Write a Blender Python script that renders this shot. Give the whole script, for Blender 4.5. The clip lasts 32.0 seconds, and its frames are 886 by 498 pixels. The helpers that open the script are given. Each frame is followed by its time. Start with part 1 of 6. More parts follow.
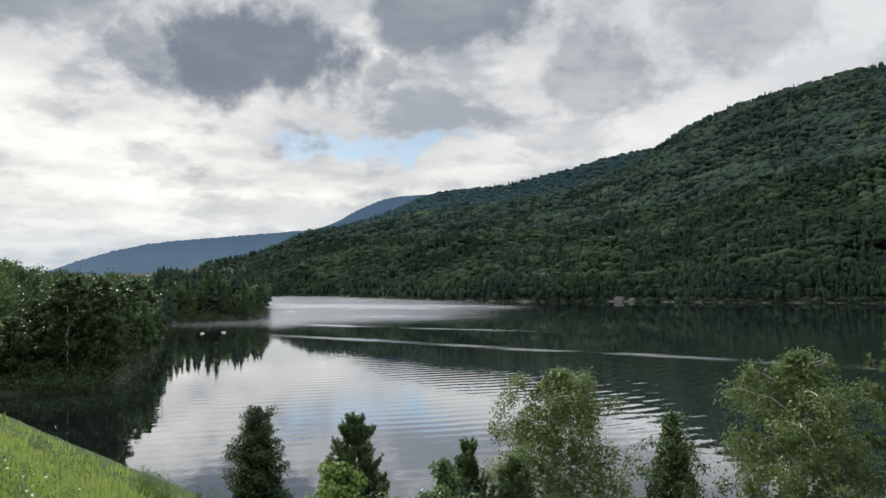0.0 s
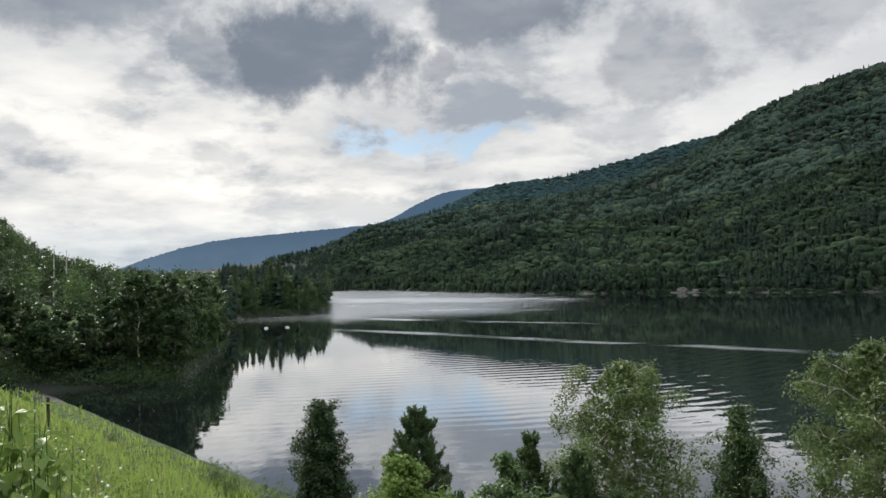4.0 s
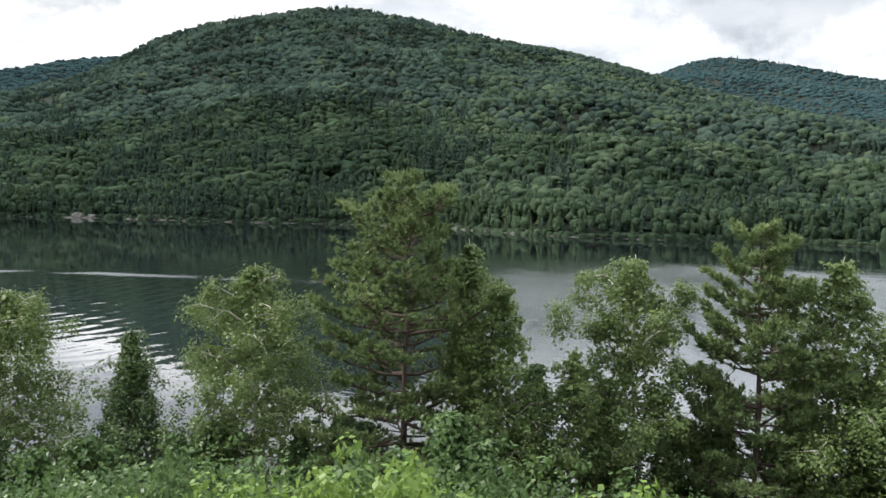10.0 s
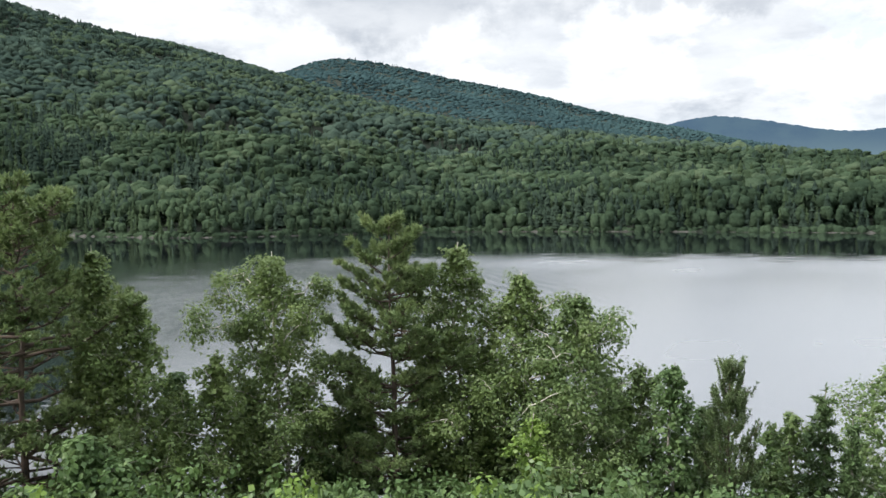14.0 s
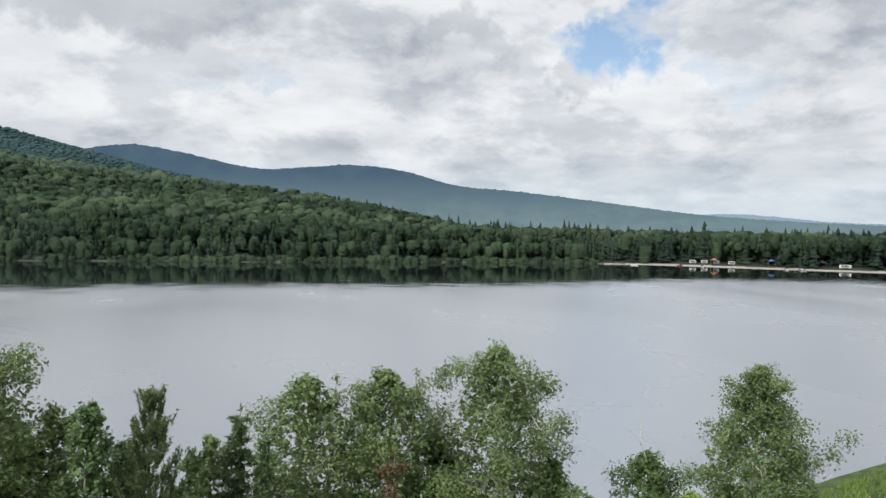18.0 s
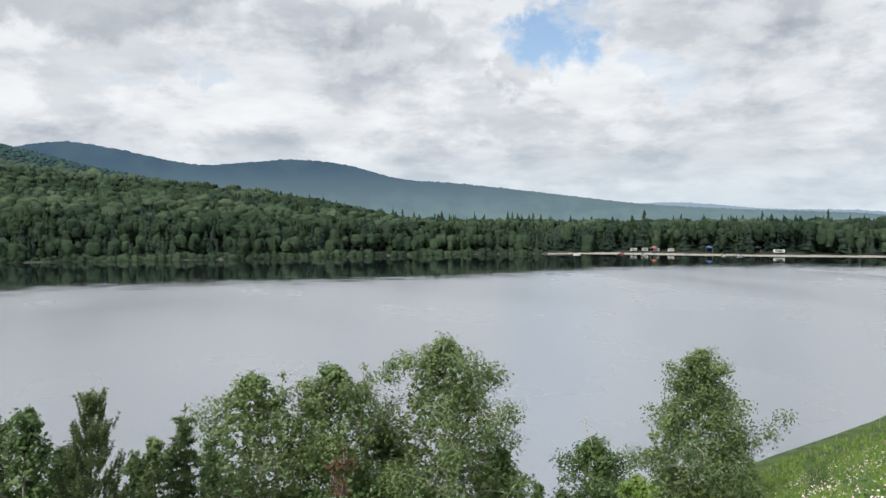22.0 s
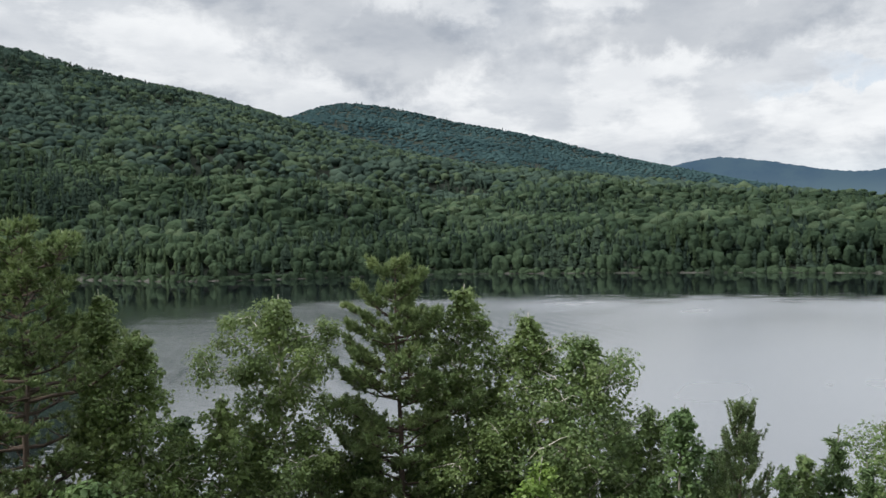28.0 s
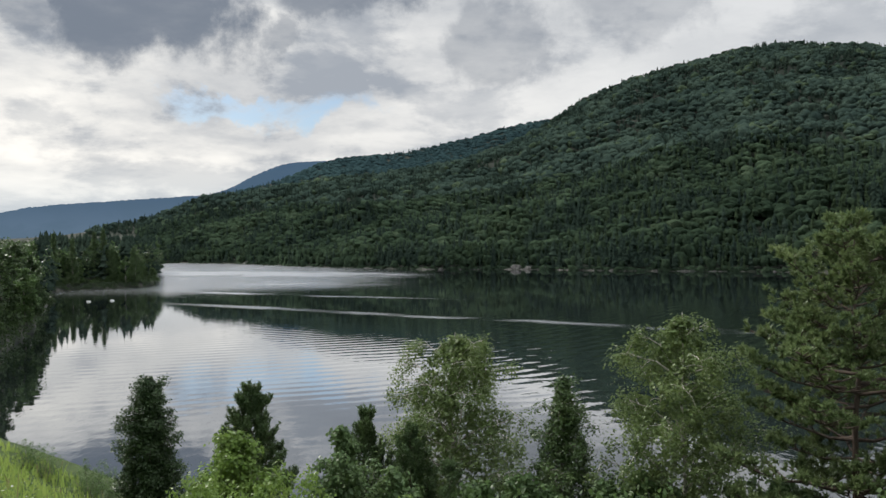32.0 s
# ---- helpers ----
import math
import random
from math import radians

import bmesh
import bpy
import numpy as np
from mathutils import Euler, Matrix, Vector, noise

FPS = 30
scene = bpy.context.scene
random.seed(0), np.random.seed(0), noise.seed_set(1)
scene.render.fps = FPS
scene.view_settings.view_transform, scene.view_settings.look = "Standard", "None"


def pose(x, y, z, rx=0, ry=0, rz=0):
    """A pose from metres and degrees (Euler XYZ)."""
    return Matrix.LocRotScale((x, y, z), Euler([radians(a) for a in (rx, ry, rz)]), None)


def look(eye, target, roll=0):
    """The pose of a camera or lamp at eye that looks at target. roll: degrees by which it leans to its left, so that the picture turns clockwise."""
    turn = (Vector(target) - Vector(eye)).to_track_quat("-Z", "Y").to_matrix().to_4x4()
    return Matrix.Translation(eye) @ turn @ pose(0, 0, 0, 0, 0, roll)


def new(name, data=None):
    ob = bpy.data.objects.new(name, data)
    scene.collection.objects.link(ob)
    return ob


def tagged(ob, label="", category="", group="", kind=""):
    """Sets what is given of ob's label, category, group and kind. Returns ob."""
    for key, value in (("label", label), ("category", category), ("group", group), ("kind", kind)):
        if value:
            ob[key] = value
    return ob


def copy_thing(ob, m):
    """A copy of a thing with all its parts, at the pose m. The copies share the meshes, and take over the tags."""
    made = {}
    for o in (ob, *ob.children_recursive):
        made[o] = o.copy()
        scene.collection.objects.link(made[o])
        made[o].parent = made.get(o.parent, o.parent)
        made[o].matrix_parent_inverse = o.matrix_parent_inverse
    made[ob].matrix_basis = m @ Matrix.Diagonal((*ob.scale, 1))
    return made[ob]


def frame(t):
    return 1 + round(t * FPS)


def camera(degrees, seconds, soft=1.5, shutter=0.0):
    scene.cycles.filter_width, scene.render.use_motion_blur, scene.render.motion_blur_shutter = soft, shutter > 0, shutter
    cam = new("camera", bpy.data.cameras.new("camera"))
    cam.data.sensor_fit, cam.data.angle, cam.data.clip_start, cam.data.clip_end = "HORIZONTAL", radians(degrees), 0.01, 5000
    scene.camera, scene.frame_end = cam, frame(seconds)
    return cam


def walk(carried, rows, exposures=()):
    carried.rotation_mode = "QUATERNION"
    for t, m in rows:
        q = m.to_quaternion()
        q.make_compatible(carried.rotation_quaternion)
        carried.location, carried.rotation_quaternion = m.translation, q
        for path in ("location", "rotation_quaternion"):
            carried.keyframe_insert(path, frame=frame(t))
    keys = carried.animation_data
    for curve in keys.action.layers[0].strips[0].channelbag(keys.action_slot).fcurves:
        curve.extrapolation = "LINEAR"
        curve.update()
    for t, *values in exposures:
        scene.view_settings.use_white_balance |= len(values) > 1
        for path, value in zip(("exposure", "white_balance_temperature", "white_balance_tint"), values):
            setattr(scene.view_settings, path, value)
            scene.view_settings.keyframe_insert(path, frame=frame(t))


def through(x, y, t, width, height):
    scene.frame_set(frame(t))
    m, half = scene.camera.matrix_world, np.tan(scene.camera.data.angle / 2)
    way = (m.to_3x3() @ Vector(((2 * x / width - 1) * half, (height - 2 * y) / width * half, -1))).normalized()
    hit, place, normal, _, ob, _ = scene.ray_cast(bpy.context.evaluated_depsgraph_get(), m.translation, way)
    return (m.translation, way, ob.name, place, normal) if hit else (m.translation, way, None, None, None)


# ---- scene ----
cam = camera(56.7, 32.0)
EYE = 15.0
ROWS = [
    (0.0, 0.04, 2.10, 0.98),
    (0.5, 0.56, 1.76, 1.25),
    (1.0, 1.07, 1.53, 1.15),
    (1.5, 1.64, 1.81, 0.47),
    (2.0, 2.28, 2.58, 0.05),
    (2.5, 2.65, 3.05, 0.09),
    (4.5, 4.32, 0.55, 1.99),
    (5.0, 0.89, -1.13, 1.94),
    (5.5, -3.30, -3.50, 2.43),
    (6.0, -5.45, -5.81, 2.26),
    (6.5, -7.24, -5.34, 1.72),
    (7.0, -11.52, -3.84, 0.32),
    (7.5, -17.83, -4.05, -0.44),
    (8.0, -21.91, -3.69, 0.10),
    (8.5, -26.10, -2.97, -0.00),
    (9.0, -31.04, -2.98, -0.01),
    (9.5, -34.29, -3.17, -0.73),
    (10.0, -36.00, -3.51, -1.28),
    (10.5, -37.33, -3.70, -1.32),
    (11.0, -38.95, -3.75, -1.47),
    (11.5, -41.31, -4.31, -1.25),
    (12.0, -46.58, -4.72, -1.66),
    (12.5, -52.48, -4.57, -1.08),
    (13.0, -55.51, -4.26, 0.62),
    (13.5, -58.40, -4.03, 0.94),
    (15.5, -69.25, -1.73, -0.05),
    (16.0, -73.69, -1.69, -0.16),
    (16.5, -83.12, -2.53, 0.23),
    (17.0, -91.19, -2.72, -0.95),
    (17.5, -95.94, -2.00, -1.12),
    (18.0, -100.04, -1.47, -0.92),
    (18.5, -104.13, -1.07, -0.61),
    (19.0, -108.43, -1.44, -0.02),
    (19.5, -111.21, -2.22, 0.38),
    (20.0, -111.43, -2.50, 0.39),
    (20.5, -110.28, -2.27, 0.09),
    (21.0, -108.70, -1.84, 0.24),
    (21.5, -106.61, -1.86, 0.36),
    (22.0, -103.93, -1.94, 0.21),
    (22.5, -101.56, -1.84, 0.08),
    (23.0, -99.86, -1.95, -0.10),
    (23.5, -97.47, -2.53, 0.02),
    (24.0, -91.35, -2.89, 0.80),
    (24.5, -85.19, -1.55, 2.16),
    (25.0, -81.66, -0.91, 2.49),
    (25.5, -79.33, -0.98, 1.12),
    (26.0, -74.64, -0.89, 0.50),
    (26.5, -68.61, -0.86, 0.42),
    (28.5, -55.04, -0.40, 1.23),
    (29.0, -45.37, -0.25, 1.33),
    (29.5, -36.56, -0.30, 2.03),
    (30.0, -30.72, 0.08, 2.66),
    (30.5, -24.62, -0.22, 2.89),
    (31.0, -17.64, -0.96, 1.98),
    (31.5, -10.95, -0.58, 1.06),
    (32.0, -6.98, -0.25, 0.62),
]
EXPOSURES = [(0.0, -0.18), (4.5, -0.18), (6.0, 0.06), (7.0, 0.0), (8.0, 0.08), (9.0, 0.12), (9.6, 0.38), (10.0, 0.55), (11.0, 0.66), (12.0, 0.76), (12.5, 0.72), (13.5, 0.62), (15.5, 0.15), (18.0, 0.05), (26.0, 0.1),
             (28.5, 0.1), (31.0, 0.0), (32.0, -0.22)]
walk(cam, [(t, pose(0, 0, EYE, 90 + pitch, roll, yaw)) for t, yaw, pitch, roll in ROWS], EXPOSURES)

# ---- light ----
SUN_AZ, SUN_EL = -42.0, 36.0
sun = new("sun", bpy.data.lights.new("sun", "SUN"))
sun.data.energy, sun.data.angle, sun.data.color = 3.6, radians(8), (1.0, 0.95, 0.88)
sun.matrix_world = look((math.sin(radians(SUN_AZ)) * 100, math.cos(radians(SUN_AZ)) * 100, math.tan(radians(SUN_EL)) * 100), (0, 0, 0))


class Nodes:
    """Short hand for building a node tree."""

    def __init__(self, tree):
        self.tree = tree
        tree.nodes.clear()

    def add(self, kind, **inputs):
        node = self.tree.nodes.new(kind)
        for key, value in inputs.items():
            self.put(node, key, value)
        return node

    def put(self, node, key, value):
        socket = node.inputs[int(key[1:])] if key[0] == "i" and key[1:].isdigit() else node.inputs[key.replace("_", " ")]
        if hasattr(value, "is_output"):
            self.tree.links.new(value, socket)
        else:
            socket.default_value = value

    def math(self, op, a, b=0.0, c=0.0, clamp=False):
        node = self.tree.nodes.new("ShaderNodeMath")
        node.operation, node.use_clamp = op, clamp
        for i, value in enumerate((a, b, c)):
            self.put(node, f"i{i}", value)
        return node.outputs[0]

    def step(self, value, low, high, to_low=0.0, to_high=1.0):
        node = self.tree.nodes.new("ShaderNodeMapRange")
        node.interpolation_type = "SMOOTHSTEP"
        for i, v in enumerate((value, low, high, to_low, to_high)):
            self.put(node, f"i{i}", v)
        return node.outputs[0]

    def mix(self, factor, a, b, blend="MIX"):
        node = self.tree.nodes.new("ShaderNodeMix")
        node.data_type, node.blend_type = "RGBA", blend
        for i, v in ((0, factor), (6, a), (7, b)):
            if not hasattr(v, "is_output") and i > 0:
                v = (*v, 1.0)
            self.put(node, f"i{i}", v)
        return node.outputs[2]

    def noise(self, vector, scale, detail=4.0, rough=0.55, distortion=0.0, out=0):
        node = self.add("ShaderNodeTexNoise", Scale=scale, Detail=detail, Roughness=rough, Distortion=distortion)
        if vector is not None:
            self.put(node, "Vector", vector)
        return node.outputs[out]

    def stretch(self, vector, scale, turn=0.0, move=(0, 0, 0)):
        node = self.add("ShaderNodeMapping", Scale=scale, Rotation=(0, 0, radians(turn)), Location=move)
        self.put(node, "Vector", vector)
        return node.outputs[0]


def make_world():
    world = bpy.data.worlds.new("sky")
    world.use_nodes = True
    scene.world = world
    n = Nodes(world.node_tree)
    way = n.add("ShaderNodeTexCoord").outputs["Generated"]
    split = n.add("ShaderNodeSeparateXYZ")
    n.put(split, "i0", way)
    x, y, z = split.outputs
    sky = n.add("ShaderNodeTexSky")
    sky.sky_type, sky.sun_disc = "NISHITA", False
    sky.sun_elevation, sky.sun_rotation = radians(SUN_EL), radians(SUN_AZ)
    blue = n.mix(1.0, sky.outputs[0], (0.105, 0.115, 0.125), "MULTIPLY")
    az = n.math("ARCTAN2", x, y)
    up = n.math("MAXIMUM", z, 0.0)
    el = n.math("ARCSINE", up)
    # the cloud deck, laid out on a plane overhead
    deck = n.math("DIVIDE", 1.0, n.math("ADD", up, 0.18))
    flat = n.add("ShaderNodeCombineXYZ", i0=n.math("MULTIPLY", x, deck), i1=n.math("MULTIPLY", y, deck), i2=0.0).outputs[0]
    broad = n.noise(n.stretch(flat, (1.0, 1.0, 1), 20, (3.1, 1.7, 0)), 0.75, 9, 0.58, 0.1)
    fine = n.noise(n.stretch(flat, (1.0, 1.0, 1), -35, (0.4, 5.2, 0)), 2.2, 9, 0.6, 0.15)
    puff = n.noise(n.stretch(way, (1, 1, 2.1)), 6.5, 10, 0.6, 0.1)
    # ragged edges for the single clouds
    rag = n.noise(way, 8.0, 9, 0.62, 0.0, 1)
    rag_split = n.add("ShaderNodeSeparateColor")
    n.put(rag_split, "i0", rag)
    az_rag = n.math("ADD", az, n.math("MULTIPLY", n.math("SUBTRACT", rag_split.outputs[0], 0.5), 0.32))
    el_rag = n.math("ADD", el, n.math("MULTIPLY", n.math("SUBTRACT", rag_split.outputs[1], 0.5), 0.20))

    def mass(items):
        total = None
        for a, e, wide, tall, amount in items:
            da = n.math("DIVIDE", n.math("SUBTRACT", az_rag, radians(a)), radians(wide))
            de = n.math("DIVIDE", n.math("SUBTRACT", el_rag, radians(e)), radians(tall))
            far = n.math("SQRT", n.math("ADD", n.math("MULTIPLY", da, da), n.math("MULTIPLY", de, de)))
            one = n.step(far, 1.0, 0.5, 0.0, amount)
            total = one if total is None else n.math("MAXIMUM", total, one)
        return total

    dark = mass([(-12.5, 15.5, 7.0, 4.6, 1.0), (1.5, 18.5, 8.0, 4.0, 0.9), (-30, 20, 14, 5, 0.6), (11, 13, 5, 3.6, 0.45), (20, 17, 6, 5, 0.4),
                 (-19, 15.5, 3, 2.6, 0.55), (-4, 14.6, 4, 2.4, 0.55), (58, 13, 12, 3.5, 0.45), (78, 14.0, 14, 3.2, 0.45), (50, 16, 10, 4, 0.4),
                 (100, 13, 5, 2, 0.35), (109, 11, 3, 1.4, 0.3), (128, 17, 9, 4, 0.4)])
    gap = mass([(-5.0, 9.6, 7.0, 1.5, 1.0), (-34, 15, 3, 1.2, 0.9), (112.5, 13.6, 3.8, 3.6, 1.0), (118.5, 10.2, 5.0, 1.0, 0.3), (123, 20, 8, 3, 0.9),
                (85, 9.5, 5, 1.2, 0.35), (140, 5, 10, 1.5, 0.3)])
    glow = n.math("MULTIPLY", n.step(n.math("ABSOLUTE", n.math("SUBTRACT", az, radians(-25))), 1.1, 0.1), n.step(el, 0.5, 0.05))
    shade = n.math("ADD", n.math("MULTIPLY", n.step(broad, 0.42, 0.64), 0.50), n.math("MULTIPLY", n.step(fine, 0.40, 0.68), 0.28))
    shade = n.math("ADD", shade, n.math("MULTIPLY", n.step(puff, 0.46, 0.60), 0.44))
    white = n.mix(glow, (0.86, 0.88, 0.90), (1.28, 1.24, 1.16))
    cloud = n.mix(n.math("MINIMUM", shade, 1.0), white, (0.44, 0.48, 0.54))
    cloud = n.mix(n.math("MULTIPLY", dark, n.step(fine, 0.15, 0.6, 0.75, 1.0)), cloud, (0.235, 0.275, 0.34))
    open_sky = n.math("MULTIPLY", gap, n.step(puff, 0.60, 0.42))
    low = n.step(el, 0.11, 0.02, 0.0, 0.55)
    cloud = n.mix(low, cloud, (0.66, 0.76, 0.83))
    colour = n.mix(n.math("MULTIPLY", open_sky, 0.9), cloud, blue)
    # an overcast sky is brighter overhead
    overhead = n.step(el, 0.29, 1.2, 1.0, 2.9)
    back = n.add("ShaderNodeBackground", Color=colour, Strength=overhead)
    out = n.add("ShaderNodeOutputWorld")
    n.put(out, "Surface", back.outputs[0])


make_world()


# ---- materials ----
def surface(name, build, rough=0.7, bump=0.0, bump_far=0.02, spec=0.3):
    """A material: build(n, place) gives a colour, and if it likes a height."""
    m = bpy.data.materials.new(name)
    m.use_nodes = True
    n = Nodes(m.node_tree)
    place = n.add("ShaderNodeNewGeometry").outputs["Position"]
    made = build(n, place)
    colour, height = made if isinstance(made, tuple) else (made, None)
    shader = n.add("ShaderNodeBsdfPrincipled", Base_Color=colour, Roughness=rough, Specular_IOR_Level=spec)
    if height is not None:
        b = n.add("ShaderNodeBump", Strength=bump, Distance=bump_far, Height=height)
        n.put(shader, "Normal", b.outputs[0])
    out = n.add("ShaderNodeOutputMaterial", Surface=shader.outputs[0])
    return m


def island(n):
    return n.add("ShaderNodeNewGeometry").outputs["Random Per Island"]


def leaf_material(name, dark, mid, light, through=0.35, rough=0.42):
    """Leaves: colour varies leaf by leaf and over the crown, and light passes through."""
    m = bpy.data.materials.new(name)
    m.use_nodes = True
    n = Nodes(m.node_tree)
    place = n.add("ShaderNodeNewGeometry").outputs["Position"]
    c = n.mix(n.step(island(n), -0.4, 1.0), dark, mid)
    c = n.mix(n.step(n.noise(place, 0.8, 3), 0.45, 0.75, 0.0, 0.8), c, light)
    shader = n.add("ShaderNodeBsdfPrincipled", Base_Color=c, Roughness=rough, Specular_IOR_Level=0.26)
    glow = n.add("ShaderNodeBsdfTranslucent", Color=n.mix(0.5, c, light))
    both = n.add("ShaderNodeMixShader", i0=through)
    n.put(both, "i1", shader.outputs[0])
    n.put(both, "i2", glow.outputs[0])
    n.add("ShaderNodeOutputMaterial", Surface=both.outputs[0])
    return m


def forest_material(name, dark, mid, light, patch=0.02, deep=0.4, through=0.42):
    """Crowns of a far wood: each crown has its own tone, with leafy relief, and light passes through the leaves."""
    m = bpy.data.materials.new(name)
    m.use_nodes = True
    n = Nodes(m.node_tree)
    p = n.add("ShaderNodeNewGeometry").outputs["Position"]
    c = n.mix(island(n), dark, mid)
    c = n.mix(n.step(n.noise(p, patch, 3), 0.42, 0.66), c, light)
    c = n.mix(n.step(n.noise(p, patch * 0.3, 4), 0.48, 0.64, 0.0, 0.6), c, dark)
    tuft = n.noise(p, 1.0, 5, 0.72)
    # leaf grain, darkened in the tufts' hollows: shade put into the colour
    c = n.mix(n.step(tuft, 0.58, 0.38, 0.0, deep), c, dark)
    bough = n.noise(p, 0.42, 3, 0.6)
    relief = n.add("ShaderNodeBump", Strength=0.6, Distance=1.1, Height=n.math("ADD", n.math("MULTIPLY", bough, 2.4), tuft)).outputs[0]
    skin = n.add("ShaderNodeBsdfDiffuse", Color=c, Normal=relief)
    lit = n.add("ShaderNodeBsdfTranslucent", Color=n.mix(0.4, c, light), Normal=relief)
    both = n.add("ShaderNodeMixShader", i0=through)
    n.put(both, "i1", skin.outputs[0])
    n.put(both, "i2", lit.outputs[0])
    n.add("ShaderNodeOutputMaterial", Surface=both.outputs[0])
    return m


BIRCH_LEAF = leaf_material("birch_leaf", (0.0500, 0.0822, 0.0292), (0.1268, 0.1827, 0.0602), (0.1874, 0.2467, 0.0839))
ASPEN_LEAF = leaf_material("aspen_leaf", (0.0499, 0.0856, 0.0338), (0.1297, 0.1915, 0.0697), (0.1946, 0.2598, 0.1014))
MAPLE_LEAF = leaf_material("maple_leaf", (0.0462, 0.0880, 0.0325), (0.1100, 0.1760, 0.0675), (0.1705, 0.2475, 0.0975))
BRIGHT_LEAF = leaf_material("bright_leaf", (0.090, 0.155, 0.034), (0.165, 0.255, 0.056), (0.225, 0.315, 0.080))
SHRUB_LEAF = leaf_material("shrub_leaf", (0.0322, 0.0644, 0.0234), (0.0851, 0.1449, 0.0494), (0.1380, 0.2139, 0.0702))
POINT_LEAF = leaf_material("point_leaf", (0.022, 0.044, 0.016), (0.046, 0.080, 0.028), (0.070, 0.112, 0.036))
CEDAR_LEAF = leaf_material("cedar_spray", (0.040, 0.074, 0.026), (0.082, 0.132, 0.046), (0.120, 0.172, 0.060), 0.25)
DARK_LEAF = leaf_material("dark_leaf", (0.024, 0.046, 0.020), (0.048, 0.084, 0.032), (0.068, 0.108, 0.040), 0.3)
RED_LEAF = leaf_material("dry_leaf", (0.0700, 0.0315, 0.0154), (0.1120, 0.0525, 0.0245), (0.0840, 0.0630, 0.0245))
PINE_NEEDLE = leaf_material("pine_needle", (0.0725, 0.1171, 0.0486), (0.1451, 0.2025, 0.0801), (0.2012, 0.2538, 0.1030), 0.3)
YOUNG_NEEDLE = leaf_material("young_needle", (0.060, 0.096, 0.042), (0.115, 0.162, 0.070), (0.155, 0.205, 0.088), 0.3)
FIR_NEEDLE = leaf_material("fir_needle", (0.0396, 0.0726, 0.0312), (0.0858, 0.1364, 0.0552), (0.1232, 0.1782, 0.0696), 0.25)
BIG_LEAF = leaf_material("big_leaf", (0.034, 0.070, 0.022), (0.070, 0.125, 0.036), (0.110, 0.170, 0.050), 0.3)


def bark(name, base, mark, size=6.0, stretch_z=1.0):
    def build(n, p):
        grain = n.noise(n.stretch(p, (1, 1, stretch_z)), size, 5, 0.65)
        return n.mix(n.step(grain, 0.52, 0.66), base, mark), grain
    return surface(name, build, 0.85, 0.6, 0.02)


BIRCH_BARK = bark("birch_bark", (0.50, 0.47, 0.42), (0.10, 0.085, 0.075), 5.0, 2.2)
ASPEN_BARK = bark("aspen_bark", (0.34, 0.34, 0.27), (0.10, 0.095, 0.08), 5.0, 1.5)
PINE_BARK = bark("pine_bark", (0.0840, 0.0612, 0.0488), (0.0385, 0.0324, 0.0300), 8.0, 0.4)
GREY_BARK = bark("grey_bark", (0.22, 0.20, 0.18), (0.09, 0.08, 0.07), 8.0, 0.4)

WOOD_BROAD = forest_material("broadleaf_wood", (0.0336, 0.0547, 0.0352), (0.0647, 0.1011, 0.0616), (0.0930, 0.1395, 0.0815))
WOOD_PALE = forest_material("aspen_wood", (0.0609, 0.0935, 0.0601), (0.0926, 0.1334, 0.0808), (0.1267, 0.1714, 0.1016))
# upper slopes: same wood, haze painted in as a paler, bluer colour
WOOD_HIGH_HAZED = forest_material("upland_wood_hazed", (0.0442, 0.0710, 0.0602), (0.0709, 0.1078, 0.0853), (0.0977, 0.1421, 0.1077))
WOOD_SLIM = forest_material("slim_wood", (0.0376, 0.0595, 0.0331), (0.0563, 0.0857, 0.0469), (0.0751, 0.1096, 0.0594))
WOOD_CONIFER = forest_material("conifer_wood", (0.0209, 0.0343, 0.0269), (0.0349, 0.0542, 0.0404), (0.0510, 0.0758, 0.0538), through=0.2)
# farther hills: the blue of the air put into the leaf colours
WOOD_FAR_HAZED = forest_material("far_wood_hazed", (0.0331, 0.0611, 0.0657), (0.0414, 0.0749, 0.0785), (0.0509, 0.0898, 0.0902), 0.006, 0.3, through=0.15)


def soil(n, p):
    a = n.noise(p, 0.25, 6)
    c = n.mix(n.step(a, 0.38, 0.62), (0.009, 0.014, 0.009), (0.016, 0.024, 0.013))
    return n.mix(n.step(n.noise(p, 3.0, 5), 0.5, 0.75), c, (0.018, 0.018, 0.013)), a


def meadow_soil(n, p):
    a = n.noise(p, 0.7, 6)
    c = n.mix(n.step(a, 0.38, 0.62), (0.045, 0.078, 0.020), (0.078, 0.125, 0.030))
    return n.mix(n.step(n.noise(p, 9.0, 4), 0.5, 0.8), c, (0.10, 0.125, 0.045)), n.noise(p, 5.0, 6, 0.7)


def sand(n, p):
    a = n.noise(p, 0.5, 6)
    return n.mix(n.step(a, 0.35, 0.65), (0.20, 0.185, 0.155), (0.30, 0.28, 0.24)), a


def gravel(n, p):
    a = n.noise(p, 1.4, 6)
    return n.mix(n.step(a, 0.40, 0.62), (0.028, 0.030, 0.024), (0.085, 0.082, 0.072)), a


def asphalt(n, p):
    a = n.noise(p, 40.0, 4)
    return n.mix(n.step(a, 0.4, 0.6), (0.04, 0.04, 0.042), (0.065, 0.065, 0.066)), a


GROUND = [surface("forest_floor", soil, 0.95, 0.8, 0.3), surface("meadow_soil", meadow_soil, 0.95, 1.0, 0.35),
          surface("beach_sand", sand, 0.95, 0.4, 0.1), surface("shore_gravel", gravel, 0.9, 0.8, 0.2), surface("road_asphalt", asphalt, 0.9, 0.3, 0.01)]


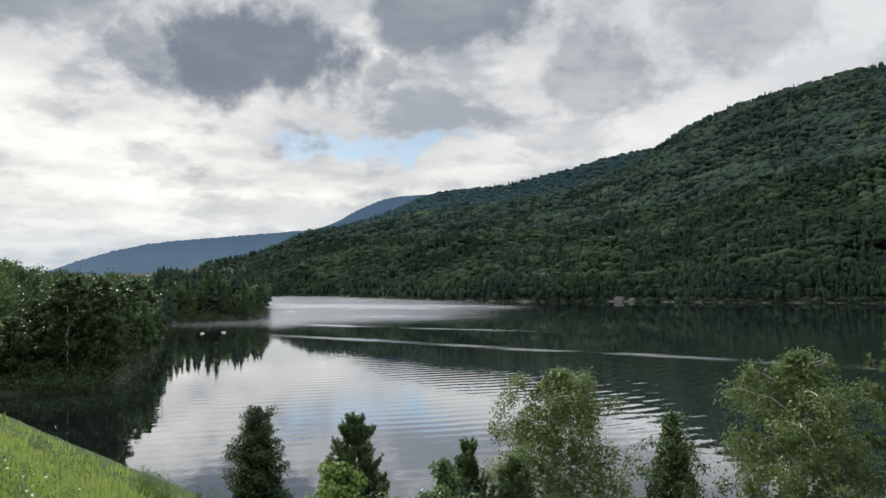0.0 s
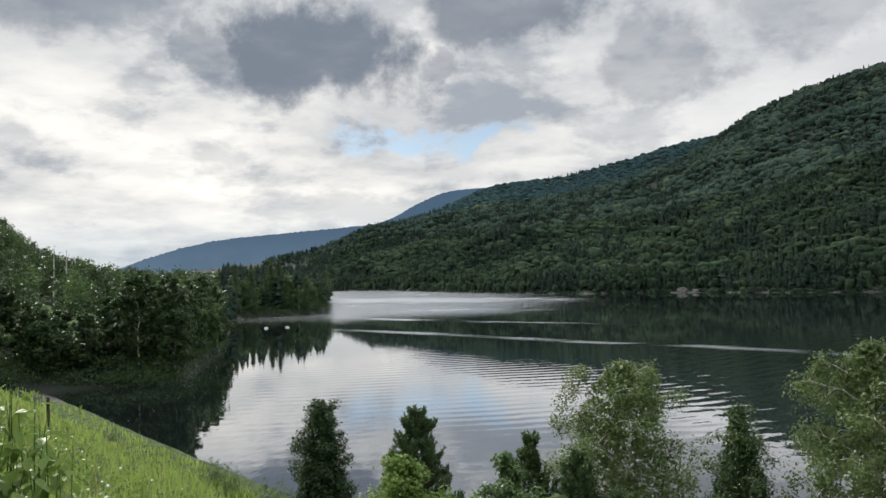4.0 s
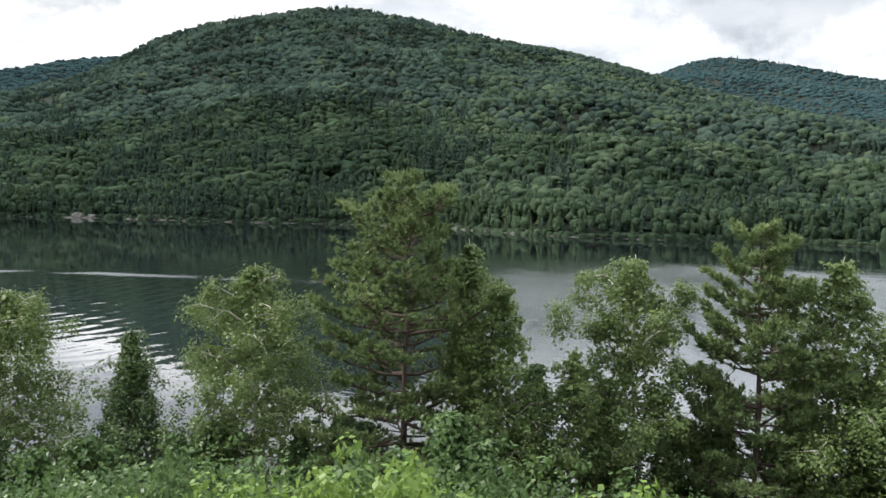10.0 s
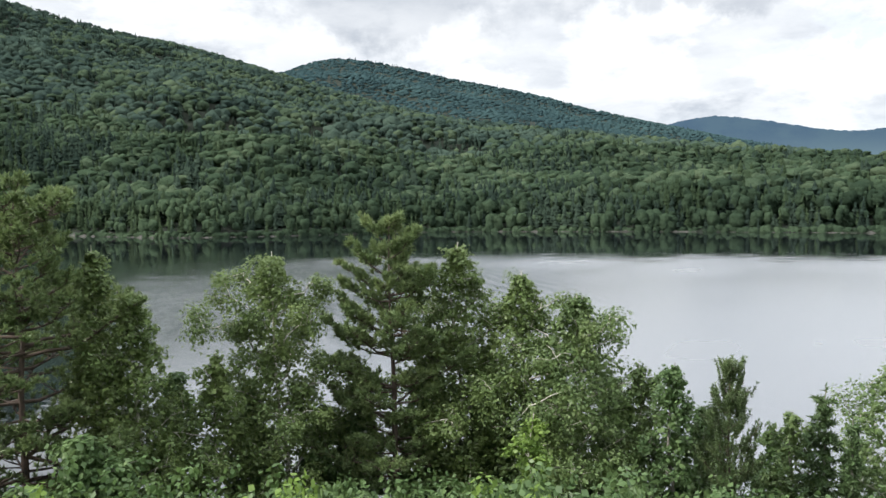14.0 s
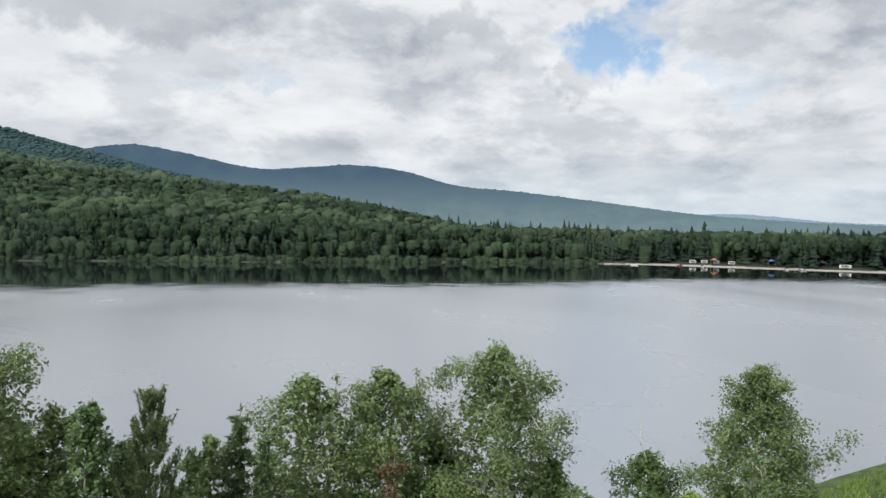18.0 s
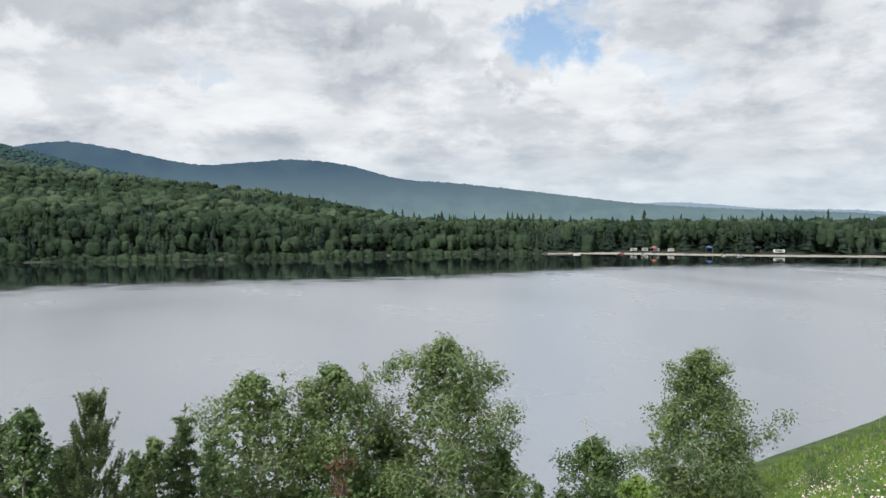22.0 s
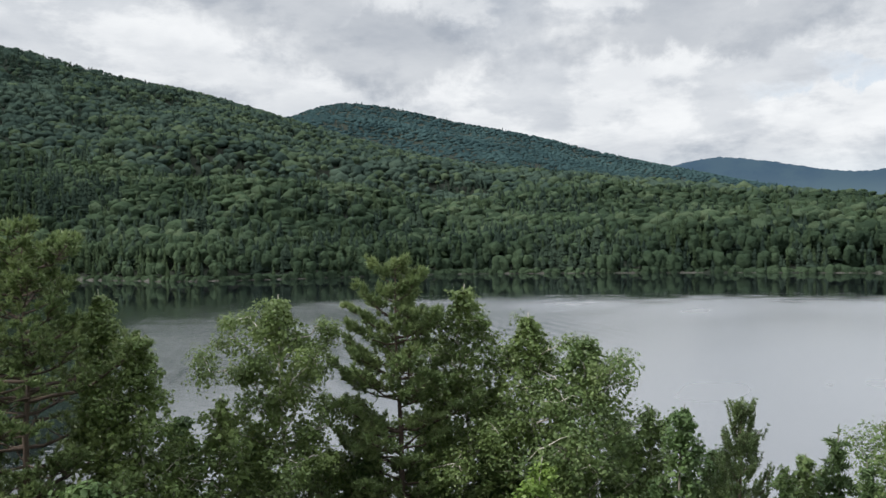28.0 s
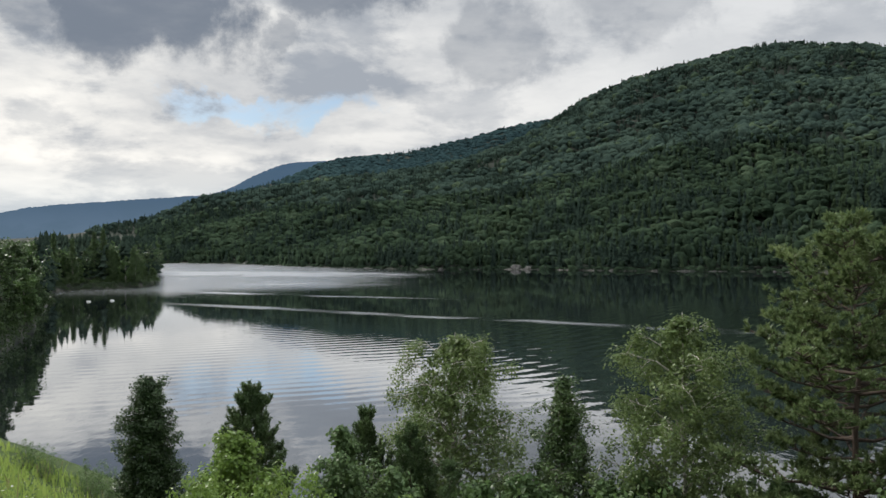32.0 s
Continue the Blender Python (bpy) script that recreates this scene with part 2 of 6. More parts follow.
def make_water():
    m = bpy.data.materials.new("lake_water")
    m.use_nodes = True
    n = Nodes(m.node_tree)
    p = n.add("ShaderNodeNewGeometry").outputs["Position"]
    broad = n.noise(p, 0.02, 3)
    small = n.noise(n.stretch(p, (1, 0.55, 1), 30), 1.1, 3, 0.55)
    mid = n.noise(n.stretch(p, (1, 0.35, 1), 80), 0.30, 3, 0.5)
    wave = n.add("ShaderNodeTexWave", Vector=n.stretch(p, (1, 1, 1), 76), Scale=0.105, Distortion=2.6, Detail=3.0, Detail_Scale=0.6)
    split = n.add("ShaderNodeSeparateXYZ")
    n.put(split, "i0", p)
    # a train of low waves that rolls in from the open lake
    from_mid = n.add("ShaderNodeVectorMath", i0=p, i1=(16, 116, 0))
    from_mid.operation = "DISTANCE"
    train = n.step(from_mid.outputs[1], 78, 20)
    from_east = n.add("ShaderNodeVectorMath", i0=p, i1=(98, 108, 0))
    from_east.operation = "DISTANCE"
    chop = n.step(from_east.outputs[1], 100, 30)
    east_wave = n.add("ShaderNodeTexWave", Vector=n.stretch(p, (1, 1, 1), 44), Scale=0.10, Distortion=4.0, Detail=3.0, Detail_Scale=0.8)
    height = n.math("ADD", n.math("MULTIPLY", small, 0.005), n.math("MULTIPLY", mid, 0.009))
    height = n.math("ADD", height, n.math("MULTIPLY", n.math("MULTIPLY", wave.outputs[1], train), 0.0080))
    height = n.math("ADD", height, n.math("MULTIPLY", n.math("MULTIPLY", east_wave.outputs[1], chop), 0.05))
    height = n.math("ADD", height, n.math("MULTIPLY", n.math("MULTIPLY", small, chop), 0.02))
    b = n.add("ShaderNodeBump", Strength=1.0, Distance=1.0, Height=height)
    # streaks of ruffled water
    wob = n.math("MULTIPLY", n.math("SUBTRACT", n.noise(p, 0.015, 4), 0.5), 26.0)
    y = n.math("ADD", split.outputs[1], wob)

    def streak(at, half, slope, x0, x1):
        line = n.math("SUBTRACT", n.math("ADD", y, n.math("MULTIPLY", split.outputs[0], slope)), at)
        along = n.math("MULTIPLY", n.step(split.outputs[0], x0 - 25, x0 + 15), n.step(split.outputs[0], x1 + 25, x1 - 15))
        return n.math("MULTIPLY", n.step(n.math("ABSOLUTE", line), half, 0.0), along)

    ruffle = n.math("MAXIMUM", streak(249, 7, 0.76, -50, 25), streak(188, 8, 0.88, -40, 75))
    ruffle = n.math("MAXIMUM", ruffle, n.math("MULTIPLY", streak(448, 60, 0.63, -110, 45), 0.6))
    ruffle = n.math("MAXIMUM", ruffle, n.math("MULTIPLY", streak(160, 30, 0.05, 130, 420), 0.35))
    ruffle = n.math("MULTIPLY", ruffle, n.step(n.noise(n.stretch(p, (0.5, 1.5, 1)), 0.05, 5), 0.25, 0.60))
    # the eastern part of the lake lies in the breeze, the strip under the far woods in their lee
    turn = n.math("ARCTAN2", split.outputs[0], split.outputs[1])
    off = n.math("SQRT", n.math("ADD", n.math("MULTIPLY", split.outputs[0], split.outputs[0]), n.math("MULTIPLY", split.outputs[1], split.outputs[1])))
    across = n.add("ShaderNodeCombineXYZ", i0=n.math("MULTIPLY", turn, 6.0), i1=n.math("MULTIPLY", off, 0.09), i2=0.0).outputs[0]
    edge = n.math("ADD", n.step(turn, radians(40), radians(56), -35.0, 0.0), n.math("ADD", n.step(turn, radians(98), radians(130), 226.0, 315.0), n.math("MULTIPLY", n.math("SUBTRACT", n.noise(across, 2.6, 6, 0.68), 0.5), 100.0)))
    lee = n.step(n.math("SUBTRACT", off, edge), 14.0, -40.0)
    breeze = n.math("MULTIPLY", n.math("MULTIPLY", n.step(turn, radians(35), radians(41)), lee), n.step(n.noise(n.stretch(p, (0.6, 1.4, 1), 40), 0.02, 4), 0.25, 0.6, 0.17, 0.26))
    rough = n.math("ADD", n.step(broad, 0.4, 0.7, 0.0, 0.035), n.math("MULTIPLY", ruffle, 0.24))
    # open water in the west, ruffled as far as the other shore
    west = n.math("MULTIPLY", n.step(n.math("ADD", turn, n.math("MULTIPLY", n.math("SUBTRACT", n.noise(across, 2.2, 6, 0.65), 0.5), 0.30)), radians(9), radians(-3)), n.step(off, 230, 340))
    inlet = n.math("MULTIPLY", n.step(off, 470, 520), n.step(turn, radians(128), radians(133)))
    west = n.math("MAXIMUM", west, inlet)
    rough = n.math("ADD", rough, n.math("ADD", n.math("MULTIPLY", breeze, n.math("SUBTRACT", 1.0, n.math("MULTIPLY", chop, 0.35))), n.math("ADD", n.math("MULTIPLY", west, 0.24), n.math("MULTIPLY", chop, 0.04))))
    shader = n.add("ShaderNodeBsdfPrincipled", Base_Color=(0.008, 0.011, 0.012, 1), Roughness=rough, IOR=1.33, Normal=b.outputs[0])
    skin = n.add("ShaderNodeBsdfGlossy", Color=(0.92, 0.94, 0.97, 1), Roughness=rough, Normal=b.outputs[0])
    stir = n.math("MAXIMUM", n.math("MAXIMUM", n.math("MULTIPLY", breeze, 4.5), n.math("MAXIMUM", west, n.step(turn, radians(10), radians(-4), 0.0, 0.6))), n.math("MAXIMUM", n.math("MULTIPLY", train, 0.9), n.math("MAXIMUM", ruffle, n.math("MULTIPLY", chop, 0.8))), clamp=False)
    both = n.add("ShaderNodeMixShader", i0=n.step(stir, 0.0, 1.0, 0.20, 0.56))
    n.put(both, "i1", shader.outputs[0])
    n.put(both, "i2", skin.outputs[0])
    n.add("ShaderNodeOutputMaterial", Surface=both.outputs[0])
    return m


WATER = make_water()


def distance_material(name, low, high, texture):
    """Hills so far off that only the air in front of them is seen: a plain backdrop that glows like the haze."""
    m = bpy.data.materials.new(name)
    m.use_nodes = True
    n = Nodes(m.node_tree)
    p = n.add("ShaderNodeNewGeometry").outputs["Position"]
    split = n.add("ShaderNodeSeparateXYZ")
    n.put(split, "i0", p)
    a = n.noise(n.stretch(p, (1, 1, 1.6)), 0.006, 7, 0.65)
    # haze painted into the glow, paler towards the foot of the hills
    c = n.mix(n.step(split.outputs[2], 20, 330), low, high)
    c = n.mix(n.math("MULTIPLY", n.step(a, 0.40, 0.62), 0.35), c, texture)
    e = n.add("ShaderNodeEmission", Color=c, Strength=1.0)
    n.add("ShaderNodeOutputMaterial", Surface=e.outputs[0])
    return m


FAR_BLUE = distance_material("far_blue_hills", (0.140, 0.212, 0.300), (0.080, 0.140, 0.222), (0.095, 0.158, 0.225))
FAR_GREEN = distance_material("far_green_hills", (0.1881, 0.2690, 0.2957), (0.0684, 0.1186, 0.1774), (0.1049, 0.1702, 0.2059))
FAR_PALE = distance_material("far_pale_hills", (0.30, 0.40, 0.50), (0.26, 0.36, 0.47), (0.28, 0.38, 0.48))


def plain(name, colour, rough=0.5, metal=0.0):
    def build(n, p):
        a = n.noise(p, 6.0, 4)
        return n.mix(n.math("MULTIPLY", n.step(a, 0.45, 0.7), 0.35), colour, tuple(v * 0.75 for v in colour)), a
    m = surface(name, build, rough, 0.05, 0.01)
    return m


WHITE_PAINT = plain("white_paint", (0.62, 0.62, 0.60))
DARK_GLASS = plain("dark_glass", (0.02, 0.022, 0.025), 0.1)
RUBBER = plain("rubber", (0.025, 0.025, 0.025), 0.8)
RED_PAINT = plain("red_paint", (0.34, 0.09, 0.06))
BLUE_PAINT = plain("blue_paint", (0.06, 0.12, 0.30))
GREY_METAL = plain("grey_metal", (0.35, 0.36, 0.37), 0.4)
POST_WOOD = bark("post_wood", (0.055, 0.045, 0.035), (0.02, 0.018, 0.015), 10.0, 0.3)
PLANK = bark("dock_planks", (0.30, 0.27, 0.23), (0.16, 0.14, 0.12), 4.0, 1.0)
ROCK = surface("shore_rock", lambda n, p: (n.mix(n.step(n.noise(p, 0.8, 7), 0.4, 0.65), (0.0750, 0.0735, 0.0690), (0.1500, 0.1462, 0.1350)), n.noise(p, 2.5, 6)), 0.9, 0.8, 0.2)
PETAL_WHITE = surface("white_petals", lambda n, p: n.mix(island(n), (0.46, 0.46, 0.42), (0.74, 0.74, 0.69)), 0.8)
PETAL_PINK = surface("pale_pink_petals", lambda n, p: n.mix(island(n), (0.50, 0.31, 0.35), (0.74, 0.63, 0.63)), 0.8)
PETAL_YELLOW = surface("yellow_petals", lambda n, p: n.mix(island(n), (0.55, 0.42, 0.05), (0.70, 0.60, 0.12)), 0.8)
GRASS_BLADE = leaf_material("grass_blade", (0.1485, 0.2365, 0.0506), (0.2695, 0.3795, 0.0814), (0.3685, 0.4455, 0.1298), 0.4, 0.6)
BANK_BLADE = leaf_material("bank_blade", (0.085, 0.150, 0.030), (0.150, 0.240, 0.046), (0.205, 0.290, 0.070), 0.4, 0.6)
DRY_STEM = leaf_material("dry_stem", (0.16, 0.16, 0.07), (0.24, 0.22, 0.11), (0.20, 0.20, 0.09), 0.2, 0.7)


# ---- building helpers ----
def part(name, bm, material, parent=None, label="", smooth=False):
    """One mesh object from a bmesh, under a thing or a part."""
    me = bpy.data.meshes.new(name)
    bm.to_mesh(me)
    bm.free()
    me.materials.append(material)
    if smooth:
        me.polygons.foreach_set("use_smooth", [True] * len(me.polygons))
    ob = new(name, me)
    ob.parent = parent
    return tagged(ob, label)


def shell(name, verts, faces, material, parent=None, label="", smooth=False):
    """One mesh object from arrays: verts n x 3, faces a list of arrays of corners."""
    me = bpy.data.meshes.new(name)
    verts = np.asarray(verts, dtype=np.float32)
    faces = [np.asarray(f, dtype=np.int32) for f in (faces if isinstance(faces, list) else [faces])]
    me.vertices.add(len(verts))
    me.vertices.foreach_set("co", verts.ravel())
    corners = np.concatenate([f.ravel() for f in faces])
    sizes = np.concatenate([np.full(len(f), f.shape[1]) for f in faces])
    me.loops.add(len(corners))
    me.loops.foreach_set("vertex_index", corners)
    me.polygons.add(len(sizes))
    me.polygons.foreach_set("loop_start", np.concatenate([[0], np.cumsum(sizes)[:-1]]).astype(np.int32))
    if smooth:
        me.polygons.foreach_set("use_smooth", np.ones(len(sizes), dtype=bool))
    me.update(calc_edges=True)
    me.materials.append(material)
    ob = new(name, me)
    ob.parent = parent
    return tagged(ob, label)


def thing(name, at, label, category, group="", turn=0.0):
    ob = new(name)
    ob.matrix_basis = pose(*at, 0, 0, turn)
    ob.empty_display_size = 0.2
    return tagged(ob, label, category, group)


def gather(pieces):
    """Joins (verts, faces) pieces, all with faces of one size."""
    verts, faces, base = [], [], 0
    for v, f in pieces:
        verts.append(v)
        faces.append(f + base)
        base += len(v)
    return np.concatenate(verts), np.concatenate(faces)


def tube(points, radii, sides=7):
    """A tapered limb along points: verts and four-cornered faces."""
    points, radii = np.asarray(points, float), np.asarray(radii, float)
    way = np.gradient(points, axis=0)
    way /= np.linalg.norm(way, axis=1)[:, None] + 1e-9
    aside = np.cross(way, (0.31, 0.95, 0.05))
    aside /= np.linalg.norm(aside, axis=1)[:, None] + 1e-9
    over = np.cross(way, aside)
    turn = np.linspace(0, 2 * np.pi, sides, endpoint=False)
    ring = np.cos(turn)[None, :, None] * aside[:, None] + np.sin(turn)[None, :, None] * over[:, None]
    verts = (points[:, None] + ring * radii[:, None, None]).reshape(-1, 3)
    i, j = np.meshgrid(np.arange(len(points) - 1), np.arange(sides), indexing="ij")
    a, b = i * sides + j, i * sides + (j + 1) % sides
    return verts, np.stack([a, b, b + sides, a + sides], -1).reshape(-1, 4)


def box(bm, x, y, z, sx, sy, sz, bevel=0.0):
    made = bmesh.ops.create_cube(bm, size=1.0, matrix=Matrix.Translation((x, y, z)) @ Matrix.Diagonal((sx, sy, sz, 1)))
    if bevel:
        edges = list({e for v in made["verts"] for e in v.link_edges})
        bmesh.ops.bevel(bm, geom=edges, offset=bevel, segments=2, affect="EDGES")


def cylinder(bm, m, radius, depth, sides=16, top=None):
    bmesh.ops.create_cone(bm, cap_ends=True, segments=sides, radius1=radius, radius2=radius if top is None else top, depth=depth, matrix=m)


def polar(az, r):
    return r * np.sin(np.radians(az)), r * np.cos(np.radians(az))


def smooth_table(pairs):
    """A smooth function through a few (place, value) pairs."""
    xs, ys = np.array(pairs, float).T
    slope = np.gradient(ys, xs)
    h = np.diff(xs)
    chord = np.diff(ys) / h
    for k in range(len(h)):
        if chord[k] == 0:
            slope[k] = slope[k + 1] = 0
        else:
            lim = 3 * abs(chord[k])
            slope[k] = np.clip(slope[k], -lim, lim)
            slope[k + 1] = np.clip(slope[k + 1], -lim, lim)

    def value(x):
        x = np.clip(x, xs[0], xs[-1])
        k = np.clip(np.searchsorted(xs, x) - 1, 0, len(h) - 1)
        t = (x - xs[k]) / h[k]
        return ((2 * t - 3) * t * t + 1) * ys[k] + ((t - 2) * t + 1) * t * h[k] * slope[k] + (3 - 2 * t) * t * t * ys[k + 1] + (t - 1) * t * t * h[k] * slope[k + 1]
    return value


def wobble(x, y, size, seed):
    """Smooth random relief between about -1 and 1, a sum of turned waves."""
    rng = np.random.default_rng(seed)
    total = 0.0
    for k in range(7):
        a, f, ph = rng.uniform(0, 2 * np.pi), rng.uniform(0.6, 1.9) / size, rng.uniform(0, 2 * np.pi)
        total = total + np.sin(2 * np.pi * f * (x * np.cos(a) + y * np.sin(a)) + ph)
    return total / 4.0


# ---- the lie of the land ----
FAR_SHORE = smooth_table([(-40, 1400), (-20, 1000), (-12, 886), (-8.8, 826), (-3.4, 656), (4.5, 527), (12, 497), (19.5, 459), (28, 443), (36, 415), (43, 357),
                          (50, 349), (59, 362), (70, 352), (82, 343), (90, 340), (98, 354), (110, 375), (127, 364), (140, 382), (160, 420)])
MAIN_EL = smooth_table([(-40, 0.5), (-20, 1.0), (-16.3, 1.4), (-13.9, 1.85), (-11.8, 2.4), (-10.3, 3.1), (-9.3, 3.5), (-7.2, 3.7), (-4, 4.2), (-1.3, 4.7), (4.7, 5.35),
                        (8.6, 6.1), (12.4, 7.35), (14.4, 8.45), (16.4, 9.65), (19.8, 11.00), (25, 12.10), (28.5, 12.65), (33.6, 12.10), (39.4, 10.90), (45, 9.90), (50, 8.50),
                        (55.5, 6.90), (60, 5.80), (67.7, 4.70), (75, 3.80), (83.3, 2.85), (88, 2.25), (93, 1.30), (98.5, 0.25), (104, -0.80), (160, -1.30)])
MAIN_R = smooth_table([(-40, 1500), (-10, 1300), (0, 1250), (12, 1350), (16.4, 1480), (28, 1500), (50, 1300), (60, 1050), (75, 820), (88, 700), (98, 620), (160, 600)])
HILL_EL = smooth_table([(44, 4.12), (48, 7.72), (50.6, 8.85), (54.3, 9.72), (57.4, 9.34), (62, 8.30), (67.7, 7.10), (71.4, 6.05), (76, 4.92), (82, 3.5), (88, 2.32), (95, 0.92), (102, -0.28)])
HILL_R = 2500.0
BACK_EL = smooth_table([(-14, 1.2), (-10.3, 3.0), (-9.3, 3.55), (-7.2, 3.95), (-4, 4.85), (-1.3, 5.95), (4.7, 6.72), (8.6, 7.55), (12.4, 8.45), (14.6, 8.75), (17, 8.6), (22, 7.5)])
BACK_R = 2050.0
LEFT_SHORE = smooth_table([(-90, 40), (-45, 95), (-34, 125), (-30, 131), (-26, 129), (-22.5, 128), (-20.7, 150), (-19.5, 182), (-18.9, 250), (-18.5, 318), (-15, 332),
                           (-12.6, 346), (-12.1, 420), (-11.9, 900)])
LEFT_RISE = smooth_table([(-90, 0.30), (-36, 0.22), (-33, 0.15), (-31, 0.095), (-28.5, 0.055), (-24, 0.03), (-20, 0.02), (-10, 0.01)])


def bank_run(x, y):
    """How far down the slope of the bank a place lies; the camera stands at its crest."""
    a, b = radians(48), radians(64)
    left, right = x * math.sin(a) + y * math.cos(a), x * math.sin(b) + y * math.cos(b)
    return 0.5 * (left + right + np.sqrt((left - right) ** 2 + 2.0)) - 0.7


def land(x, y):
    """Height of the ground above the lake."""
    x, y = np.asarray(x, float), np.asarray(y, float)
    r = np.hypot(x, y) + 1e-6
    az = np.degrees(np.arctan2(x, y))
    d = bank_run(x, y)
    run = 0.5 * (d + np.sqrt(d * d + 1.0)) - 0.5 + 1.0 * (1 - np.exp(-np.maximum(d, 0) / 1.6))
    bank = 13.4 - 0.6 * run + 0.12 * wobble(x, y, 9, 3) * np.clip(r / 8, 0, 1) - 0.03 * np.clip(-d, 0, 6)
    bank = np.where(bank < 1.2, np.maximum(1.2 - (1.2 - bank) * 0.35, -4), bank)
    bank = np.where(d > 60, -4, bank)
    # the wooded point and the hill behind it
    inland = r - LEFT_SHORE(az)
    left = np.where(inland > 0, np.minimum(inland * 0.6, 2.2) + LEFT_RISE(az) * np.clip(inland, 0, 190), np.maximum(inland * 0.25, -4))
    left = left + np.where(inland > 15, 0.6 * wobble(x, y, 40, 5), 0)
    left = np.where((az > -12.0) | (az < -100), -4, left)
    left = np.where((az > -24) & (r > 560), np.minimum(left, 2.0), left)
    # the far side
    shore = FAR_SHORE(az)
    beyond = r - shore
    crest_r = np.maximum(MAIN_R(az), shore + 200)
    crest_z = np.maximum(EYE + crest_r * np.tan(np.radians(MAIN_EL(az))) - 7.0, 2.5)
    t = np.clip(beyond / (crest_r - shore), 0, 1.25)
    rise = np.where(t < 1, t ** 1.12, 1 - 1.5 * (t - 1))
    relief = (wobble(x, y, 260, 11) * 13 + wobble(x, y, 120, 12) * 3) * np.clip(t * 3, 0, 1) * np.clip((1.0 - t) * 5, 0, 1) * np.clip(crest_z / 120, 0, 1)
    strand = np.clip((az - 109) / 4, 0, 1) * np.clip((152 - az) / 4, 0, 1)
    main = np.where(beyond > 0, np.minimum(beyond * (0.6 - 0.555 * strand), 1.6 - 0.6 * strand) + crest_z * rise + relief, np.maximum(beyond * 0.2, -4))
    u = np.clip((r - 1150) / (HILL_R - 1150), 0, 1.2)
    hill_z = EYE + HILL_R * np.tan(np.radians(HILL_EL(az))) - 9.0
    hill = np.where((az > 44) & (az < 102), np.maximum(hill_z, 2) * np.where(u < 1, u ** 1.2, 1 - 2 * (u - 1)) + wobble(x, y, 500, 17) * 12 * np.clip(u * 2, 0, 1) * np.clip((1 - u) * 5, 0, 1), -4)
    w = np.clip((r - 1300) / (BACK_R - 1300), 0, 1.2)
    back_z = EYE + BACK_R * np.tan(np.radians(BACK_EL(az))) - 8.0
    back = np.where((az > -14) & (az < 22) & (w > 0), np.maximum(back_z, 2) * np.where(w < 1, w ** 1.2, 1 - 2 * (w - 1)), -4)
    far = np.maximum(np.maximum(main, back), np.where(u > 0, hill, -4))
    far = np.where((az < -12.0) & (r < 700), -4, far)
    # the inlet behind the spit
    inlet = np.clip((az - 135.2) / 0.8, 0, 1) * np.clip((r - 520) / 12, 0, 1) * np.clip((650 - r) / 20, 0, 1)
    far = np.where((az > 135) & (r > 300), far * (1 - inlet) - 3 * inlet, far)
    far = np.where((az > 134.6) & (az < 165) & (r > shore + 20) & (r < 520), np.minimum(far, 0.7), far)
    far = np.where(np.abs(az) > 165, 3.0, far)
    return np.maximum(np.maximum(bank, left), far)


def make_ground():
    az = np.concatenate([np.arange(-180, -40, 4.0), np.arange(-40, 160, 0.7), np.arange(160, 180, 4.0)])
    r = np.concatenate([np.arange(0.4, 26, 0.8), np.geomspace(26, 320, 50), np.arange(323, 480, 3.0), np.geomspace(482, 4850, 60)])
    a, b = np.meshgrid(az, r, indexing="ij")
    x, y = polar(a, b)
    z = land(x, y)
    na, nr = a.shape
    verts = np.concatenate([np.stack([x, y, z], -1).reshape(-1, 3), [[0, 0, float(land(0.0, 0.0))]]])
    i, j = np.meshgrid(np.arange(na), np.arange(nr - 1), indexing="ij")
    k = (i + 1) % na
    quads = np.stack([i * nr + j, i * nr + j + 1, k * nr + j + 1, k * nr + j], -1).reshape(-1, 4)
    i = np.arange(na)
    fan = np.stack([np.full(na, na * nr), i * nr, ((i + 1) % na) * nr], -1)
    ob = shell("ground", verts, [quads, fan], GROUND[0], smooth=True)
    for m in GROUND[1:]:
        ob.data.materials.append(m)
    mid = verts[quads].mean(axis=1)
    mr, maz, d = np.hypot(mid[:, 0], mid[:, 1]), np.degrees(np.arctan2(mid[:, 0], mid[:, 1])), bank_run(mid[:, 0], mid[:, 1])
    kind = np.zeros(len(quads), dtype=np.int32)
    kind[(mr < 120) & (d < 16)] = 1
    bank_side = (mr < np.where(maz < 0, 112, 135)) & (d < 60) & (maz > -100) & ((maz < -6) | (maz > 104))
    kind[bank_side] = 1
    kind[(mr < 60) & (d < -9) & (d > -16)] = 4
    grassy = (maz < -26.3) & (maz > -31) & (mr > 185) & (mr < 240)
    kind[grassy] = 1
    near_water = (mid[:, 2] < 0.45) & (mid[:, 2] > -1.5)
    kind[near_water & (mr > 100) & ~bank_side] = 3
    beach = (maz > 111) & (maz < 155) & (mr > 300) & (mr < 440) & (mid[:, 2] < 0.42) & (mid[:, 2] > -1.5)
    kind[beach] = 2
    ob.data.polygons.foreach_set("material_index", np.concatenate([kind, np.ones(na, dtype=np.int32)]))
    return tagged(ob, "grassy bank, wooded hillsides and sandy shore round a lake", "ground", kind="structure")


make_ground()


